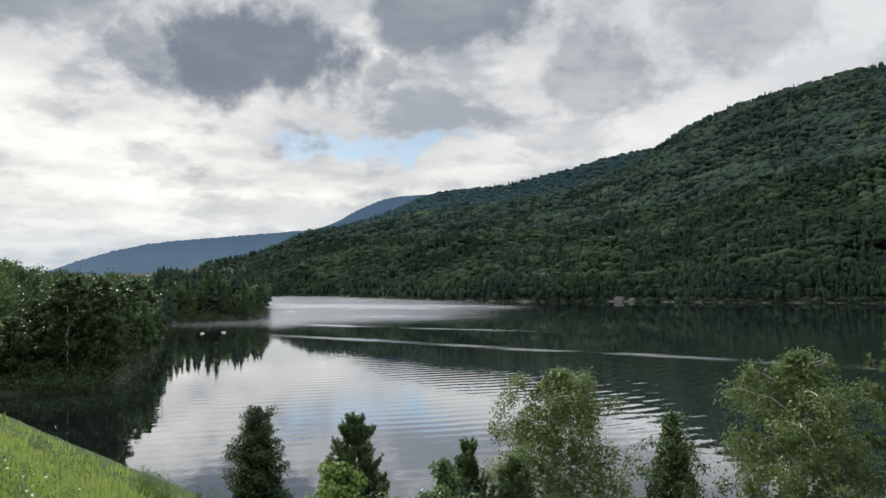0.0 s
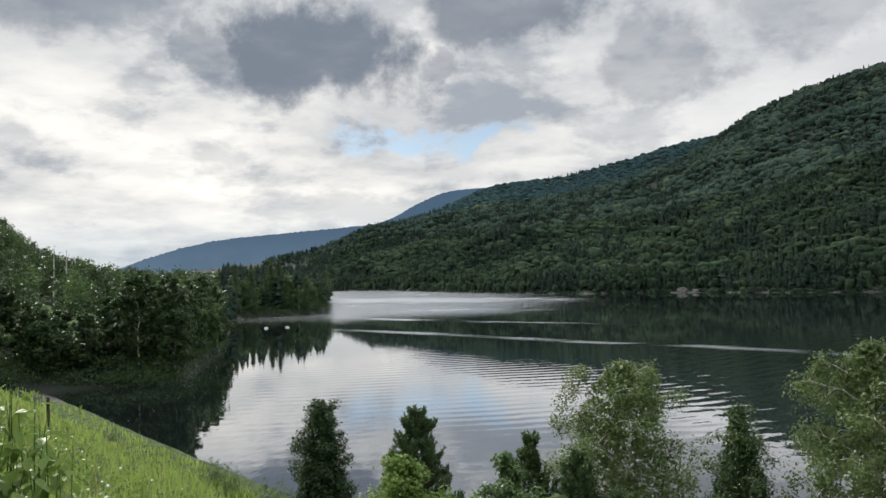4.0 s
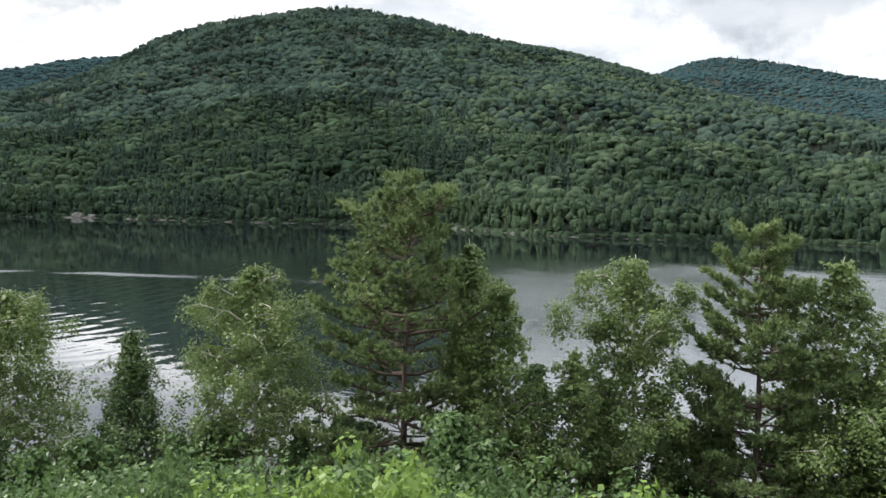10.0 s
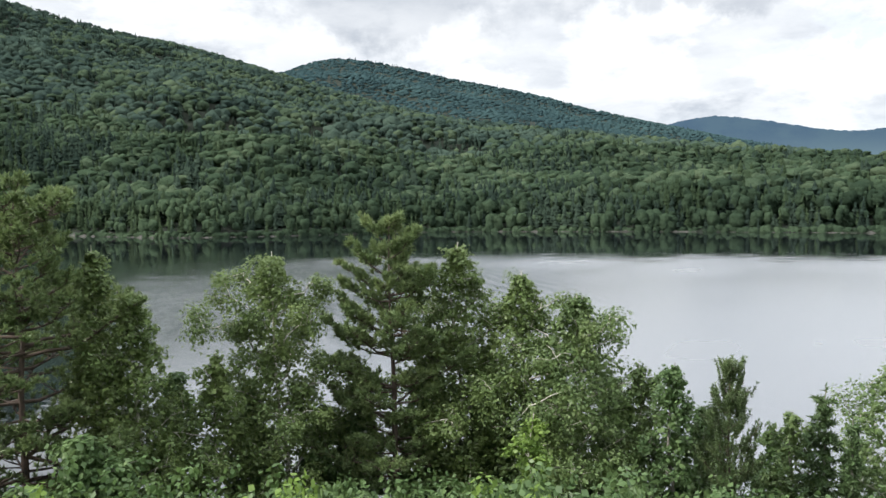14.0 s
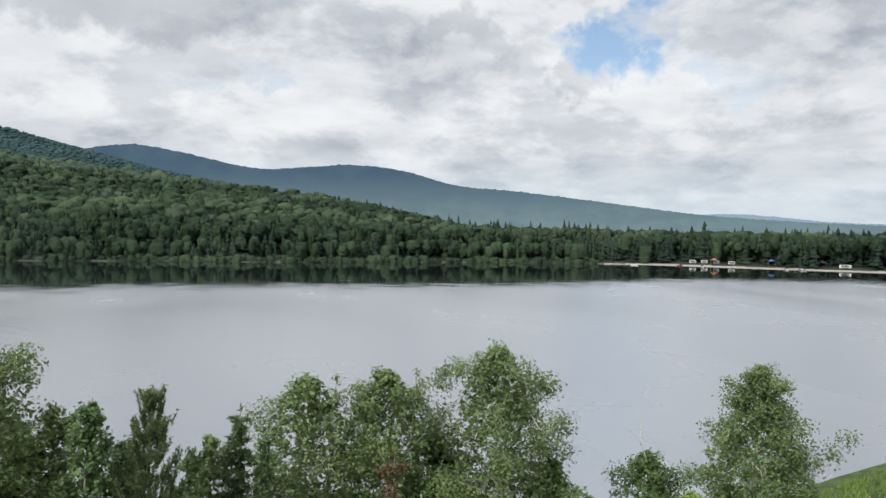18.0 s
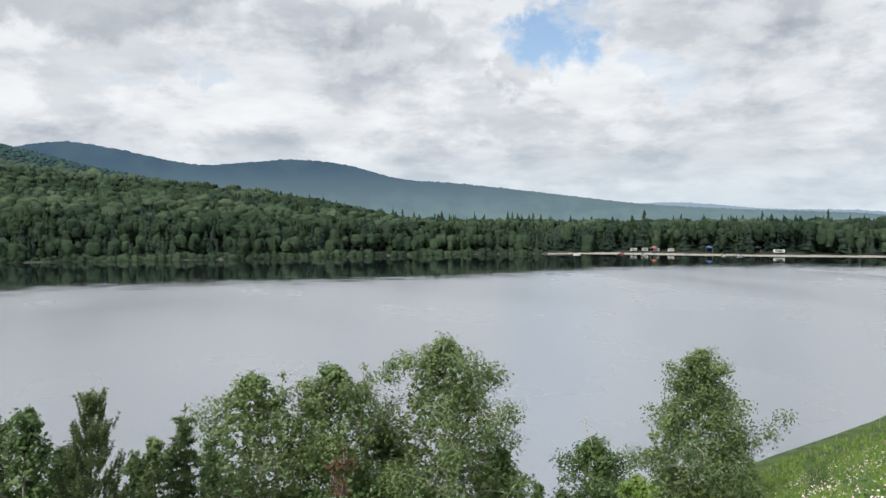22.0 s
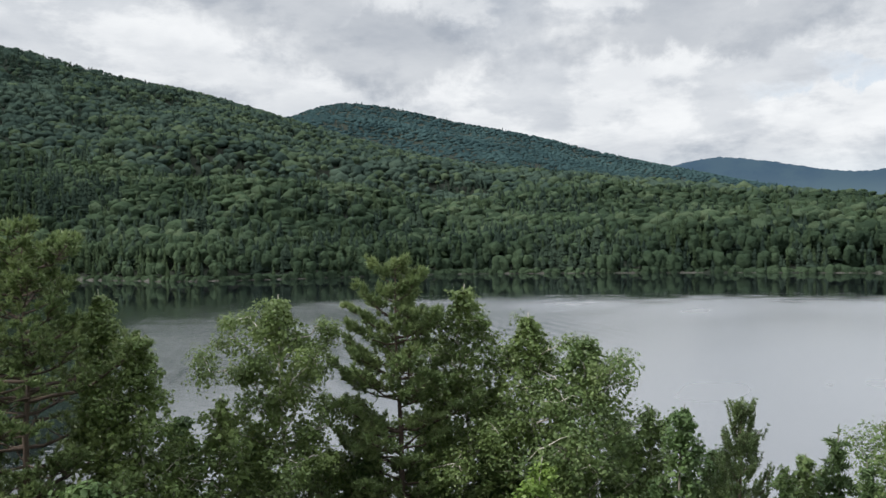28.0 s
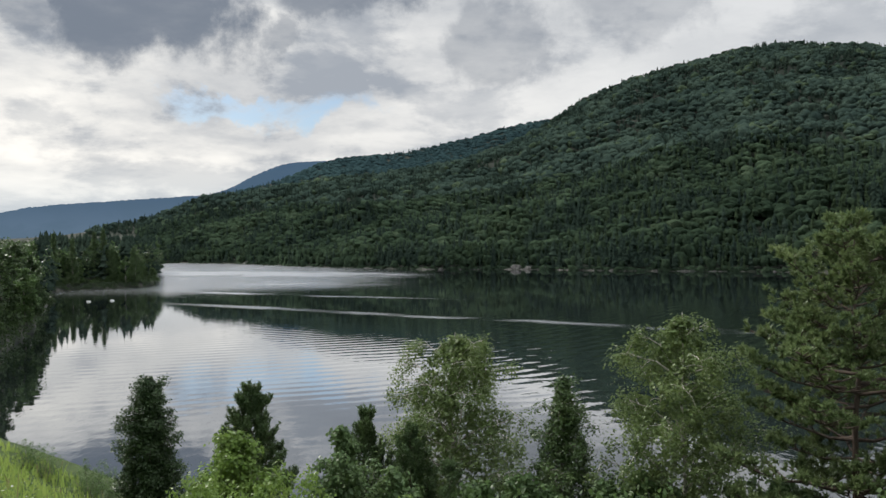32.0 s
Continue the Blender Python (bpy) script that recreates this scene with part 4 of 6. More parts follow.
def broadleaf(name, az, r, top_el, wide, low, shape, leaf, bark_mat, label, seed, limbs=15, leaves=9000, size=0.085, lean=(0, 0), stems=1, gap=0.8, category="tree", group="trees on the bank",
              droop=0.6, fills=90, tight=1.0, inner=55, twigs=4):
    """A leafy tree. low: share of its height at which the crown starts; wide: the crown's radius in metres."""
    rng = np.random.default_rng(seed)
    x, y = polar(az, r)
    z = float(land(x, y))
    tall = EYE + r * math.tan(radians(top_el)) - z
    tree = thing(name, (x, y, z), label, category, group)
    profile = CROWNS[shape]
    centres, radii = [], []
    for s in range(stems):
        side = np.array([rng.normal(0, 0.07), rng.normal(0, 0.07), 0]) * (stems > 1) * tall
        tip = np.array([lean[0] + side[0], lean[1] + side[1], tall * (0.97 if s == 0 else rng.uniform(0.7, 0.92))])
        foot = np.array([0.0, 0.0, -0.3]) + side * 0.15
        steps = 9
        spine = curve_to(rng, foot, tip, steps, 0, tall * 0.010)
        girth = 0.009 * tall + 0.02
        v, f = tube(spine, np.linspace(girth, 0.012, steps) * (1 if s == 0 else 0.75), 8)
        shell("trunk", v, f, bark_mat, tree, smooth=True)
        count = max(5, limbs // stems)
        for k in range(count):
            h = low + (0.97 - low) * ((k + rng.uniform(0.1, 0.9)) / count)
            on = along_line(spine, h)
            turn = k * 2.4 + rng.uniform(-0.5, 0.5)
            reach = wide * profile((h - low) / (1 - low)) * rng.uniform(0.60, 1.08)
            rise = reach * rng.uniform(0.3, 0.8)
            start = along_line(spine, max(0.02, h - rise / tall))
            end = on + (math.cos(turn) * reach, math.sin(turn) * reach, rise * 0.2)
            end[2] = min(end[2], tall * 0.97)
            bough = curve_to(rng, start, end, 6, reach * 0.10, reach * 0.035)
            thick = 0.012 + 0.014 * reach
            pieces = [tube(bough, np.linspace(thick, 0.008, 6), 5)]
            clump = (0.20 + 0.15 * reach) * gap
            # leafy clumps at the limb's end and at the ends of its side twigs
            for q in range(twigs + 1):
                if q == 0:
                    b1 = end
                else:
                    u = 0.35 + 0.6 * q / twigs
                    b0 = along_line(bough, u)
                    away = rng.normal(0, 1, 3) * (1, 1, 0.7) + (0, 0, 0.15)
                    b1 = b0 + away * (0.30 * reach + 0.15) * rng.uniform(0.7, 1.2) / np.linalg.norm(away)
                    b1[2] = min(b1[2], tall * 0.97)
                    pieces.append(tube(curve_to(rng, b0, b1, 3, 0.04 * reach, 0.02 * reach), [thick * 0.5, thick * 0.35, 0.005], 4))
                centres.append(b1)
                radii.append(clump * rng.uniform(0.75, 1.3))
            v, f = gather(pieces)
            shell("limb", v, f, bark_mat, tree, smooth=True)
        for w in (0.90, 0.98):
            centres.append(along_line(spine, w))
            radii.append((0.14 + 0.07 * wide) * gap * (1.1 if w < 0.95 else 0.7))
    # clumps on the inner twigs
    for k in range(fills // 5):
        h = rng.uniform(0, 1) ** 0.9
        reach = wide * profile(h) * math.sqrt(rng.uniform(0.1, 0.7))
        turn = rng.uniform(0, 2 * np.pi)
        hz = low + (0.96 - low) * h
        centres.append(np.array([math.cos(turn) * reach + lean[0] * hz, math.sin(turn) * reach + lean[1] * hz, tall * hz]))
        radii.append((0.16 + 0.10 * wide) * gap * rng.uniform(0.7, 1.2))
    v, f = leaf_lobes(rng, np.array(centres), np.array(radii) * tight, leaves * 1.6, size * 1.25, droop)
    if inner:
        # the shaded heart of the crown, thickest low down
        n = int(inner * wide * tall)
        h = rng.uniform(0, 1, n) ** 1.25
        reach = wide * profile(h) * np.sqrt(rng.uniform(0.0, 1.0, n) * np.interp(h, [0, 0.35, 0.6, 1], [0.9, 0.7, 0.4, 0.3]))
        turn = rng.uniform(0, 2 * np.pi, n)
        hz = low * 0.7 + (0.95 - low * 0.7) * h
        heart = np.stack([np.cos(turn) * reach + lean[0] * hz, np.sin(turn) * reach + lean[1] * hz, tall * hz], -1)
        v, f = gather([(v, f), leaf_lobes(rng, heart, np.full(n, 0.18), n * 6, size * 1.9)])
    v[:, 2] = np.maximum(v[:, 2], 0.05)
    shell("crown", v, f, leaf, tree)
    return tree


def needle_tufts(rng, at, along, size, each=14, shoot=1.2):
    """Brushes of needles round twig ends, each needle a thin blade."""
    n = len(at) * each
    base = np.repeat(at, each, axis=0)
    ax = np.repeat(along, each, axis=0)
    out = rng.normal(0, 1, (n, 3))
    out = out / np.linalg.norm(out, axis=1)[:, None] + ax * 0.9
    out /= np.linalg.norm(out, axis=1)[:, None]
    base = base - ax * rng.uniform(0, shoot, n)[:, None] * size
    aside = np.cross(out, rng.normal(0, 1, (n, 3)))
    aside /= np.linalg.norm(aside, axis=1)[:, None] + 1e-9
    s = (size * rng.uniform(0.7, 1.25, n))[:, None]
    verts = np.stack([base + aside * s * 0.16, base - aside * s * 0.16, base + out * s], 1).reshape(-1, 3)
    return verts, np.arange(n * 3).reshape(-1, 3)


OLD_PINE = smooth_table([(0, 0.6), (0.2, 0.95), (0.45, 1.0), (0.65, 0.88), (0.85, 0.58), (0.95, 0.34), (1, 0.14)])


def pine(name, az, r, top_el, wide, low, needle, label, seed, whorls=15, tuft=0.22, each=15, upturn=0.25, thin=1.0, branch_n=6, ragged=0.25, group="trees on the bank", narrow=1.0, old=False, shoot=1.2, dense=10.5):
    """A pine: a straight stem, whorls of limbs, brushes of needles at the twig ends."""
    rng = np.random.default_rng(seed)
    x, y = polar(az, r)
    z = float(land(x, y))
    tall = EYE + r * math.tan(radians(top_el)) - z
    tree = thing(name, (x, y, z), label, "tree", group)
    spine = curve_to(rng, np.array([0, 0, -0.3]), np.array([rng.normal(0, 0.1), rng.normal(0, 0.1), tall]), 9, 0, tall * 0.004)
    v, f = tube(spine, np.linspace(0.011 * tall + 0.02, 0.015, 9), 9)
    shell("trunk", v, f, PINE_BARK, tree, smooth=True)
    ats, ways = [], []
    for k in range(whorls):
        h = low + (0.985 - low) * (k + rng.uniform(0.2, 0.8)) / whorls
        part_up = (h - low) / (1 - low)
        span = wide * (float(OLD_PINE(part_up)) if old else (1 - part_up ** 1.15 * narrow) * (0.75 + 0.25 * min(1.0, part_up * 4)) + 0.1)
        span *= rng.uniform(0.75, 1.12) if old else 1.0
        for b in range(branch_n):
            on = np.array([0, 0, rng.uniform(-0.45, 0.45) * tall / whorls]) + along_line(spine, h)
            turn = b * 2 * np.pi / branch_n + k * 0.9 + rng.uniform(-0.4, 0.4)
            reach = span * rng.uniform(1 - ragged * 1.6, 1 + ragged * 0.4)
            if reach < 0.12 or rng.random() > thin:
                continue
            way = np.array([math.cos(turn), math.sin(turn), 0.0])
            climb = (upturn + (0.75 * part_up - 0.25 if old else 0.35 * part_up)) * rng.uniform(0.6, 1.3)
            end = on + way * reach + np.array([0, 0, reach * climb])
            end[2] = min(end[2], tall - 0.1)
            bough = curve_to(rng, on, end, 6, -0.10 * reach, 0.02 * reach)
            thick = (0.014 + 0.015 * reach) if old else (0.008 + 0.010 * reach)
            pieces = [tube(bough, np.linspace(thick, 0.007, 6), 5)]
            cross = np.array([-way[1], way[0], 0])
            twig_n = max(4, int(3 + 0.2 * dense + reach * dense))
            for q in range(twig_n):
                u = 1.0 if q == 0 else 0.35 + 0.65 * rng.uniform(0, 1) ** 0.8
                b0 = along_line(bough, u)
                side = rng.uniform(-1, 1) * (0.42 * reach * (1.15 - u) + 0.22)
                b1 = b0 + cross * side + way * rng.uniform(-0.05, 0.25) * (0.3 + 0.3 * reach) + np.array([0, 0, rng.uniform(0.05, 0.32) + 0.1 * abs(side)])
                if q and q % 2 == 0:
                    pieces.append(tube(curve_to(rng, b0, b1, 3, -0.03, 0.01), [thick * 0.4, thick * 0.3, 0.005], 4))
                aim = (b1 - b0) * 0.6 + way * 0.25 + np.array([0, 0, 0.5 if old else 0.75])
                ats.append(b1)
                ways.append(aim / np.linalg.norm(aim))
            v, f = gather(pieces)
            shell("limb", v, f, PINE_BARK, tree, smooth=True)
    for w in np.linspace(0.86, 1.0, 6):
        ats.append(along_line(spine, w) + np.array([*rng.normal(0, 0.06, 2), 0.05]))
        ways.append(np.array([0, 0, 1.0]))
    v, f = needle_tufts(rng, np.array(ats), np.array(ways), tuft, each, shoot)
    shell("crown", v, f, needle, tree)
    return tree


def fir(name, az, r, top_el, wide, needle, label, seed, tiers=22, low=0.06, sprays=9, group="trees on the bank", tuft=0.2, each=9):
    """A fir or spruce: tiers of drooping boughs, each a flat spray of needled twigs."""
    rng = np.random.default_rng(seed)
    x, y = polar(az, r)
    z = float(land(x, y))
    tall = EYE + r * math.tan(radians(top_el)) - z
    tree = thing(name, (x, y, z), label, "tree", group)
    spine = np.array([[0, 0, -0.3], [0, 0, tall * 0.5], [0, 0, tall]])
    v, f = tube(spine, [0.012 * tall + 0.02, 0.007 * tall + 0.01, 0.008], 7)
    shell("trunk", v, f, GREY_BARK, tree, smooth=True)
    ats, ways, blades = [], [], []
    for k in range(tiers):
        h = low + (0.97 - low) * (k / tiers) ** 0.92
        reach0 = wide * 1.25 * (1 - (h - low) / (1 - low)) ** 0.8 + 0.06
        for b in range(sprays):
            turn = rng.uniform(0, 2 * np.pi)
            reach = reach0 * rng.uniform(0.65, 1.1)
            way = np.array([math.cos(turn), math.sin(turn), -0.10 + 0.45 * h])
            on = np.array([0, 0, h * tall + rng.uniform(-0.5, 0.5) * tall / tiers])
            m = max(3, int(reach * 1.0 / tuft))
            for q in range(m):
                u = (q + 0.6) / m
                p = on + way * reach * u - np.array([0, 0, 0.18 * reach * u * u])
                for sgn in (-1, 1):
                    out = way * 0.6 + np.array([-way[1], way[0], 0]) * sgn * rng.uniform(0.5, 1.0) + (0, 0, rng.normal(0, 0.18))
                    ats.append(p)
                    ways.append(out / np.linalg.norm(out))
            ats.append(on + way * reach - np.array([0, 0, 0.18 * reach]))
            ways.append(way / np.linalg.norm(way))
    ats.append(np.array([0, 0, tall]))
    ways.append(np.array([0, 0, 1.0]))
    v, f = needle_tufts(rng, np.array(ats), np.array(ways), tuft, each)
    shell("crown", v, f, needle, tree)
    return tree


# name, angle, distance, top, radius: from the meadow in the west round to the meadow in the east
broadleaf("cedar_tree", -12.9, 44, -8.0, 1.55, 0.03, "column", DARK_LEAF, GREY_BARK, "dense dark green columnar tree at the meadow's edge", 101, 44, 17000, 0.085, gap=0.95, droop=0.2, fills=260, inner=200)
pine("young_pine", -6.4, 38, -9.4, 2.5, 0.1, FIR_NEEDLE, "dark young pine with a pointed top", 102, 15, 0.16, 34, 0.6, narrow=1.0, branch_n=7, shoot=2.6, dense=11.0)
broadleaf("young_maple", -7.3, 28, -11.9, 1.75, 0.05, "wide", BRIGHT_LEAF, GREY_BARK, "bright green young maple on the grassy bank", 103, 18, 6000, 0.11, gap=1.0)
broadleaf("young_maple", -0.2, 28, -11.8, 1.35, 0.05, "tall", MAPLE_LEAF, GREY_BARK, "light green young maple among shrubs", 104, 18, 6000, 0.11, gap=1.0)
pine("young_pine", 1.5, 33, -11.3, 1.8, 0.1, FIR_NEEDLE, "dark young pine behind a maple", 105, 13, 0.16, 34, 0.6, branch_n=6, shoot=2.6, dense=10.0)
pine("young_pine", 4.4, 31, -12.6, 1.9, 0.1, FIR_NEEDLE, "dark young pine among birches", 106, 13, 0.16, 34, 0.6, branch_n=6, shoot=2.6, dense=10.0)
fir("small_spruce", 7.3, 29, -14.0, 1.3, FIR_NEEDLE, "small dark spruce under a birch", 107, 14)
broadleaf("birch_tree", 7.3, 34, -5.5, 3.5, 0.10, "round", BIRCH_LEAF, BIRCH_BARK, "airy paper birch with drooping twigs by the water", 1081, 40, 23000, 0.085, (0.3, 0.2), 1, gap=0.85, droop=1.2)
broadleaf("cedar_tree", 15.2, 31, -8.3, 3.6, 0.02, "cone", CEDAR_LEAF, GREY_BARK, "green pyramid-shaped cedar between birches", 109, 48, 14000, 0.075, gap=0.8, fills=200, inner=90)
broadleaf("birch_tree", 22.9, 30, -3.9, 3.0, 0.06, "round", BIRCH_LEAF, BIRCH_BARK, "white-limbed paper birch with a rounded crown", 1101, 40, 23000, 0.085, (0.2, 0.1), gap=0.85, droop=1.2)
pine("red_pine", 33.6, 27, 1.4, 3.5, 0.2, PINE_NEEDLE, "tall red pine with olive needle brushes and open limbs", 111, 24, 0.19, 24, 0.16, 0.92, branch_n=5, ragged=0.30, old=True, shoot=0.6, dense=15)
broadleaf("aspen_tree", 37.9, 27, -1.8, 1.5, 0.12, "tall", BIRCH_LEAF, ASPEN_BARK, "slender aspen leaning against a red pine", 112, 22, 9000, 0.09, gap=0.9)
broadleaf("aspen_tree", 40.3, 26, -4.8, 2.15, 0.06, "column", BIRCH_LEAF, ASPEN_BARK, "full green aspen with pale limbs showing", 113, 26, 13000, 0.09, gap=0.95)
broadleaf("maple_tree", 37.0, 22, -14.0, 2.1, 0.05, "wide", MAPLE_LEAF, GREY_BARK, "low spreading maple with large leaves", 114, 20, 8000, 0.13, gap=1.1)
broadleaf("birch_tree", 49.9, 28, -2.6, 2.5, 0.08, "vase", BIRCH_LEAF, BIRCH_BARK, "paper birch with a high rounded crown", 115, 34, 22000, 0.085, (-0.2, 0.2), gap=0.85)
broadleaf("birch_tree", 45.4, 26, -9.4, 1.6, 0.05, "column", BIRCH_LEAF, BIRCH_BARK, "small birch standing in front of taller trees", 116, 18, 7500, 0.085, gap=0.9)
pine("red_pine", 57.5, 27, -1.4, 2.7, 0.08, PINE_NEEDLE, "red pine with upturned needle brushes among birches", 1172, 28, 0.18, 24, 0.2, 0.92, branch_n=5, ragged=0.30, old=True, shoot=1.0, dense=15)
broadleaf("birch_tree", 62.2, 28, -2.2, 3.0, 0.06, "column", BIRCH_LEAF, BIRCH_BARK, "tall slim birch with pale leaves", 118, 30, 17000, 0.085, gap=0.9)
broadleaf("birch_tree", 66.6, 27, -4.2, 2.9, 0.06, "column", BIRCH_LEAF, BIRCH_BARK, "leafy birch in a close group", 119, 30, 17000, 0.085, gap=0.95)
broadleaf("birch_tree", 70.4, 26, -5.8, 2.9, 0.04, "round", ASPEN_LEAF, BIRCH_BARK, "dense birch at the end of a group", 120, 30, 17000, 0.085, gap=1.0)
broadleaf("young_birch", 74.6, 26, -10.7, 1.25, 0.05, "column", ASPEN_LEAF, BIRCH_BARK, "small birch beside a young pine", 121, 16, 5500, 0.085)
broadleaf("young_maple", 77.0, 25, -10.5, 1.3, 0.04, "column", MAPLE_LEAF, GREY_BARK, "fresh green young maple with upright twigs", 122, 18, 6000, 0.095)
broadleaf("young_birch", 67.4, 20, -14.1, 0.9, 0.05, "tall", BRIGHT_LEAF, BIRCH_BARK, "light green young birch in front of the group", 123, 16, 5000, 0.085)
pine("young_pine", 80.4, 25, -11.1, 1.8, 0.05, YOUNG_NEEDLE, "young red pine with thick grey-green upright brushes", 124, 16, 0.115, 44, 0.8, narrow=0.95, branch_n=6, shoot=4.0, dense=9.0)
fir("young_spruce", 86.3, 27, -12.1, 1.5, FIR_NEEDLE, "narrow dark spruce with a spiked top", 125, 18, sprays=8)
fir("young_spruce", 87.9, 26.6, -13.6, 0.9, FIR_NEEDLE, "second narrow spruce beside the first", 126, 14, sprays=7)
broadleaf("young_birch", 84.4, 27.5, -13.4, 1.2, 0.05, "round", ASPEN_LEAF, BIRCH_BARK, "small leafy birch round a spruce", 127, 16, 6000, 0.085)
broadleaf("aspen_tree", 91.0, 30, -9.6, 3.2, 0.06, "round", ASPEN_LEAF, ASPEN_BARK, "broad aspen with small fluttering leaves by the lake", 128, 26, 13000, 0.09, (0.1, 0.1), 2, gap=0.95)
broadleaf("aspen_tree", 96.0, 30, -9.2, 2.8, 0.06, "round", ASPEN_LEAF, ASPEN_BARK, "broad aspen in a pair with pale twigs", 129, 26, 13000, 0.09, (0.1, -0.1), 2, gap=0.95)
broadleaf("aspen_tree", 104.0, 31, -7.4, 3.0, 0.05, "round", ASPEN_LEAF, ASPEN_BARK, "tall aspen with a pointed leafy crown", 130, 28, 15000, 0.09, gap=1.0)
broadleaf("dry_shrub", 96.9, 25, -14.6, 0.45, 0.35, "round", RED_LEAF, GREY_BARK, "half-dead sapling with rust-brown leaves", 131, 12, 900, 0.08, category="shrub", inner=0, fills=20)
snag = broadleaf("snag_shrub", 114.4, 33, -14.3, 1.95, 0.05, "wide", SHRUB_LEAF, GREY_BARK, "low rounded tree with a bare dead leader", 132, 20, 7500, 0.09, gap=1.0)
leader = curve_to(np.random.default_rng(9), np.array([0, 0, 2.0]), np.array([-0.1, 0.35, EYE + 33 * math.tan(radians(-12.7)) - snag.matrix_basis.translation.z]), 7, 0, 0.05)
shell("dead_leader", *tube(leader, np.linspace(0.055, 0.02, 7), 6), BIRCH_BARK, snag, "bare pale leader", smooth=True)
broadleaf("aspen_tree", 121.4, 35, -8.1, 3.0, 0.05, "tall", ASPEN_LEAF, ASPEN_BARK, "full aspen standing alone above the water", 133, 28, 15000, 0.09, gap=1.05)
broadleaf("dark_bush", 137.3, 30, -3.4, 1.75, 0.02, "wide", SHRUB_LEAF, GREY_BARK, "dense dark bush on the flowery bank", 134, 34, 22000, 0.065, gap=1.1, category="bush", group="")
for k, (az, top) in enumerate(((3.2, -14.6), (9.6, -15.6), (12.4, -15.2), (18.2, -15.4), (20.4, -14.6), (26.4, -15.0), (29.0, -14.4), (31.0, -15.0), (42.8, -10.6), (47.6, -11.6), (52.6, -13.4),
                                   (55.2, -11.4), (59.8, -10.8), (64.2, -10.2), (68.8, -10.4), (72.8, -11.6), (78.9, -13.4), (83.4, -14.8), (99.6, -13.2), (108.0, -15.2))):
    broadleaf("alder_tree", az, 28.5 if az < 80 else 32, top, 1.55 + 0.25 * math.sin(k * 2.1), 0.03, "wide" if k % 2 else "round", SHRUB_LEAF if k % 3 else MAPLE_LEAF, GREY_BARK,
              "full green alder filling the gap between taller trees", 300 + k, 15, 3000, 0.12, gap=1.0, twigs=3)
broadleaf("young_maple", 117.3, 28, -16.8, 0.9, 0.05, "wide", BRIGHT_LEAF, GREY_BARK, "pale green sapling below the bank", 135, 14, 3500, 0.10)
broadleaf("young_birch", 110.5, 30, -17.5, 0.55, 0.05, "tall", SHRUB_LEAF, GREY_BARK, "small grey-green sapling by the water", 136, 10, 1800, 0.09)


# ---- trees on the wooded point ----
def point_trees():
    rng = np.random.default_rng(131)
    for k in range(44):
        az = -33.5 + 14.2 * (k + rng.uniform(0, 1)) / 44
        r = float(LEFT_SHORE(az)) + rng.choice([3.5, 7, 12, 18, 24]) + rng.uniform(-1, 1)
        line = float(np.interp(az, [-34, -31, -29, -27, -24.5, -22, -20, -19.3], [0.6, -0.2, -0.9, -0.4, 1.5, 1.2, 0.6, -1.2]))
        el = line - rng.uniform(0.0, 2.6)
        bright = rng.random() < 0.12
        broadleaf("birch_tree" if k % 3 == 0 else "alder_tree", az, r, el, rng.uniform(2.2, 3.3), 0.06, str(rng.choice(["round", "tall", "wide"])), SHRUB_LEAF if bright or k % 5 == 1 else POINT_LEAF,
                  BIRCH_BARK if k % 3 == 0 else GREY_BARK, "white-stemmed birch on the wooded point" if k % 3 == 0 else "dark leafy alder on the wooded point", 600 + k, 10, 2300, 0.33,
                  group="trees on the point", fills=75, tight=1.35, inner=4)
    for k in range(12):
        az = -18.6 + 6.3 * (k + rng.uniform(0, 1)) / 12
        r = float(LEFT_SHORE(az)) + rng.choice([5, 9, 14])
        if k in (3, 8):
            broadleaf("birch_tree", az, r, rng.uniform(-0.8, 0.0), 3.0, 0.1, "tall", SHRUB_LEAF, BIRCH_BARK, "white-stemmed birch at the tip of the point", 660 + k, 8, 1300, 0.5, group="trees on the point", fills=60, tight=1.3, inner=0)
        else:
            fir("spruce_tree", az, r, rng.uniform(-0.3, 1.5) - (1.2 if az > -13.2 else 0), rng.uniform(2.2, 3.2), FIR_NEEDLE, "tall dark spruce on the wooded point", 660 + k, 14, sprays=7, group="trees on the point", tuft=0.75, each=7)


point_trees()


def point_crowns():
    """The crowns behind the first row on the point: shells of leafy sprays."""
    rng = np.random.default_rng(139)
    each = 300
    pick = rng.random(len(POINT_CROWNS))
    for low, high, mat, label in ((0.0, 0.45, POINT_LEAF, "green leafy crowns crowding the lake point"), (0.45, 0.82, DARK_LEAF, "dark green leafy crowns crowding the lake point"),
                                  (0.82, 1.01, SHRUB_LEAF, "fresh green crowns among the trees of the point")):
        spots = POINT_CROWNS[(pick >= low) & (pick < high)]
        way = rng.normal(0, 1, (len(spots), each, 3))
        way /= np.linalg.norm(way, axis=2)[:, :, None]
        lump = 0.82 + 0.22 * np.sin(way[:, :, :1] * 4 + spots[:, None, :1]) * np.sin(way[:, :, 1:2] * 5 + spots[:, None, 1:2]) + 0.12 * np.sin(way[:, :, 2:] * 7 + spots[:, None, :1])
        way *= lump * rng.uniform(0.55, 1.08, (len(spots), each, 1))
        at = spots[:, None, :3] + way * spots[:, None, [3, 3, 4]] * 1.12
        v, f = leaf_cloud(rng, at.reshape(-1, 3), np.full(len(spots) * each, 0.1), 1, 0.62)
        tagged(shell("forest", v, f, mat), label, "forest", kind="stuff")


point_crowns()


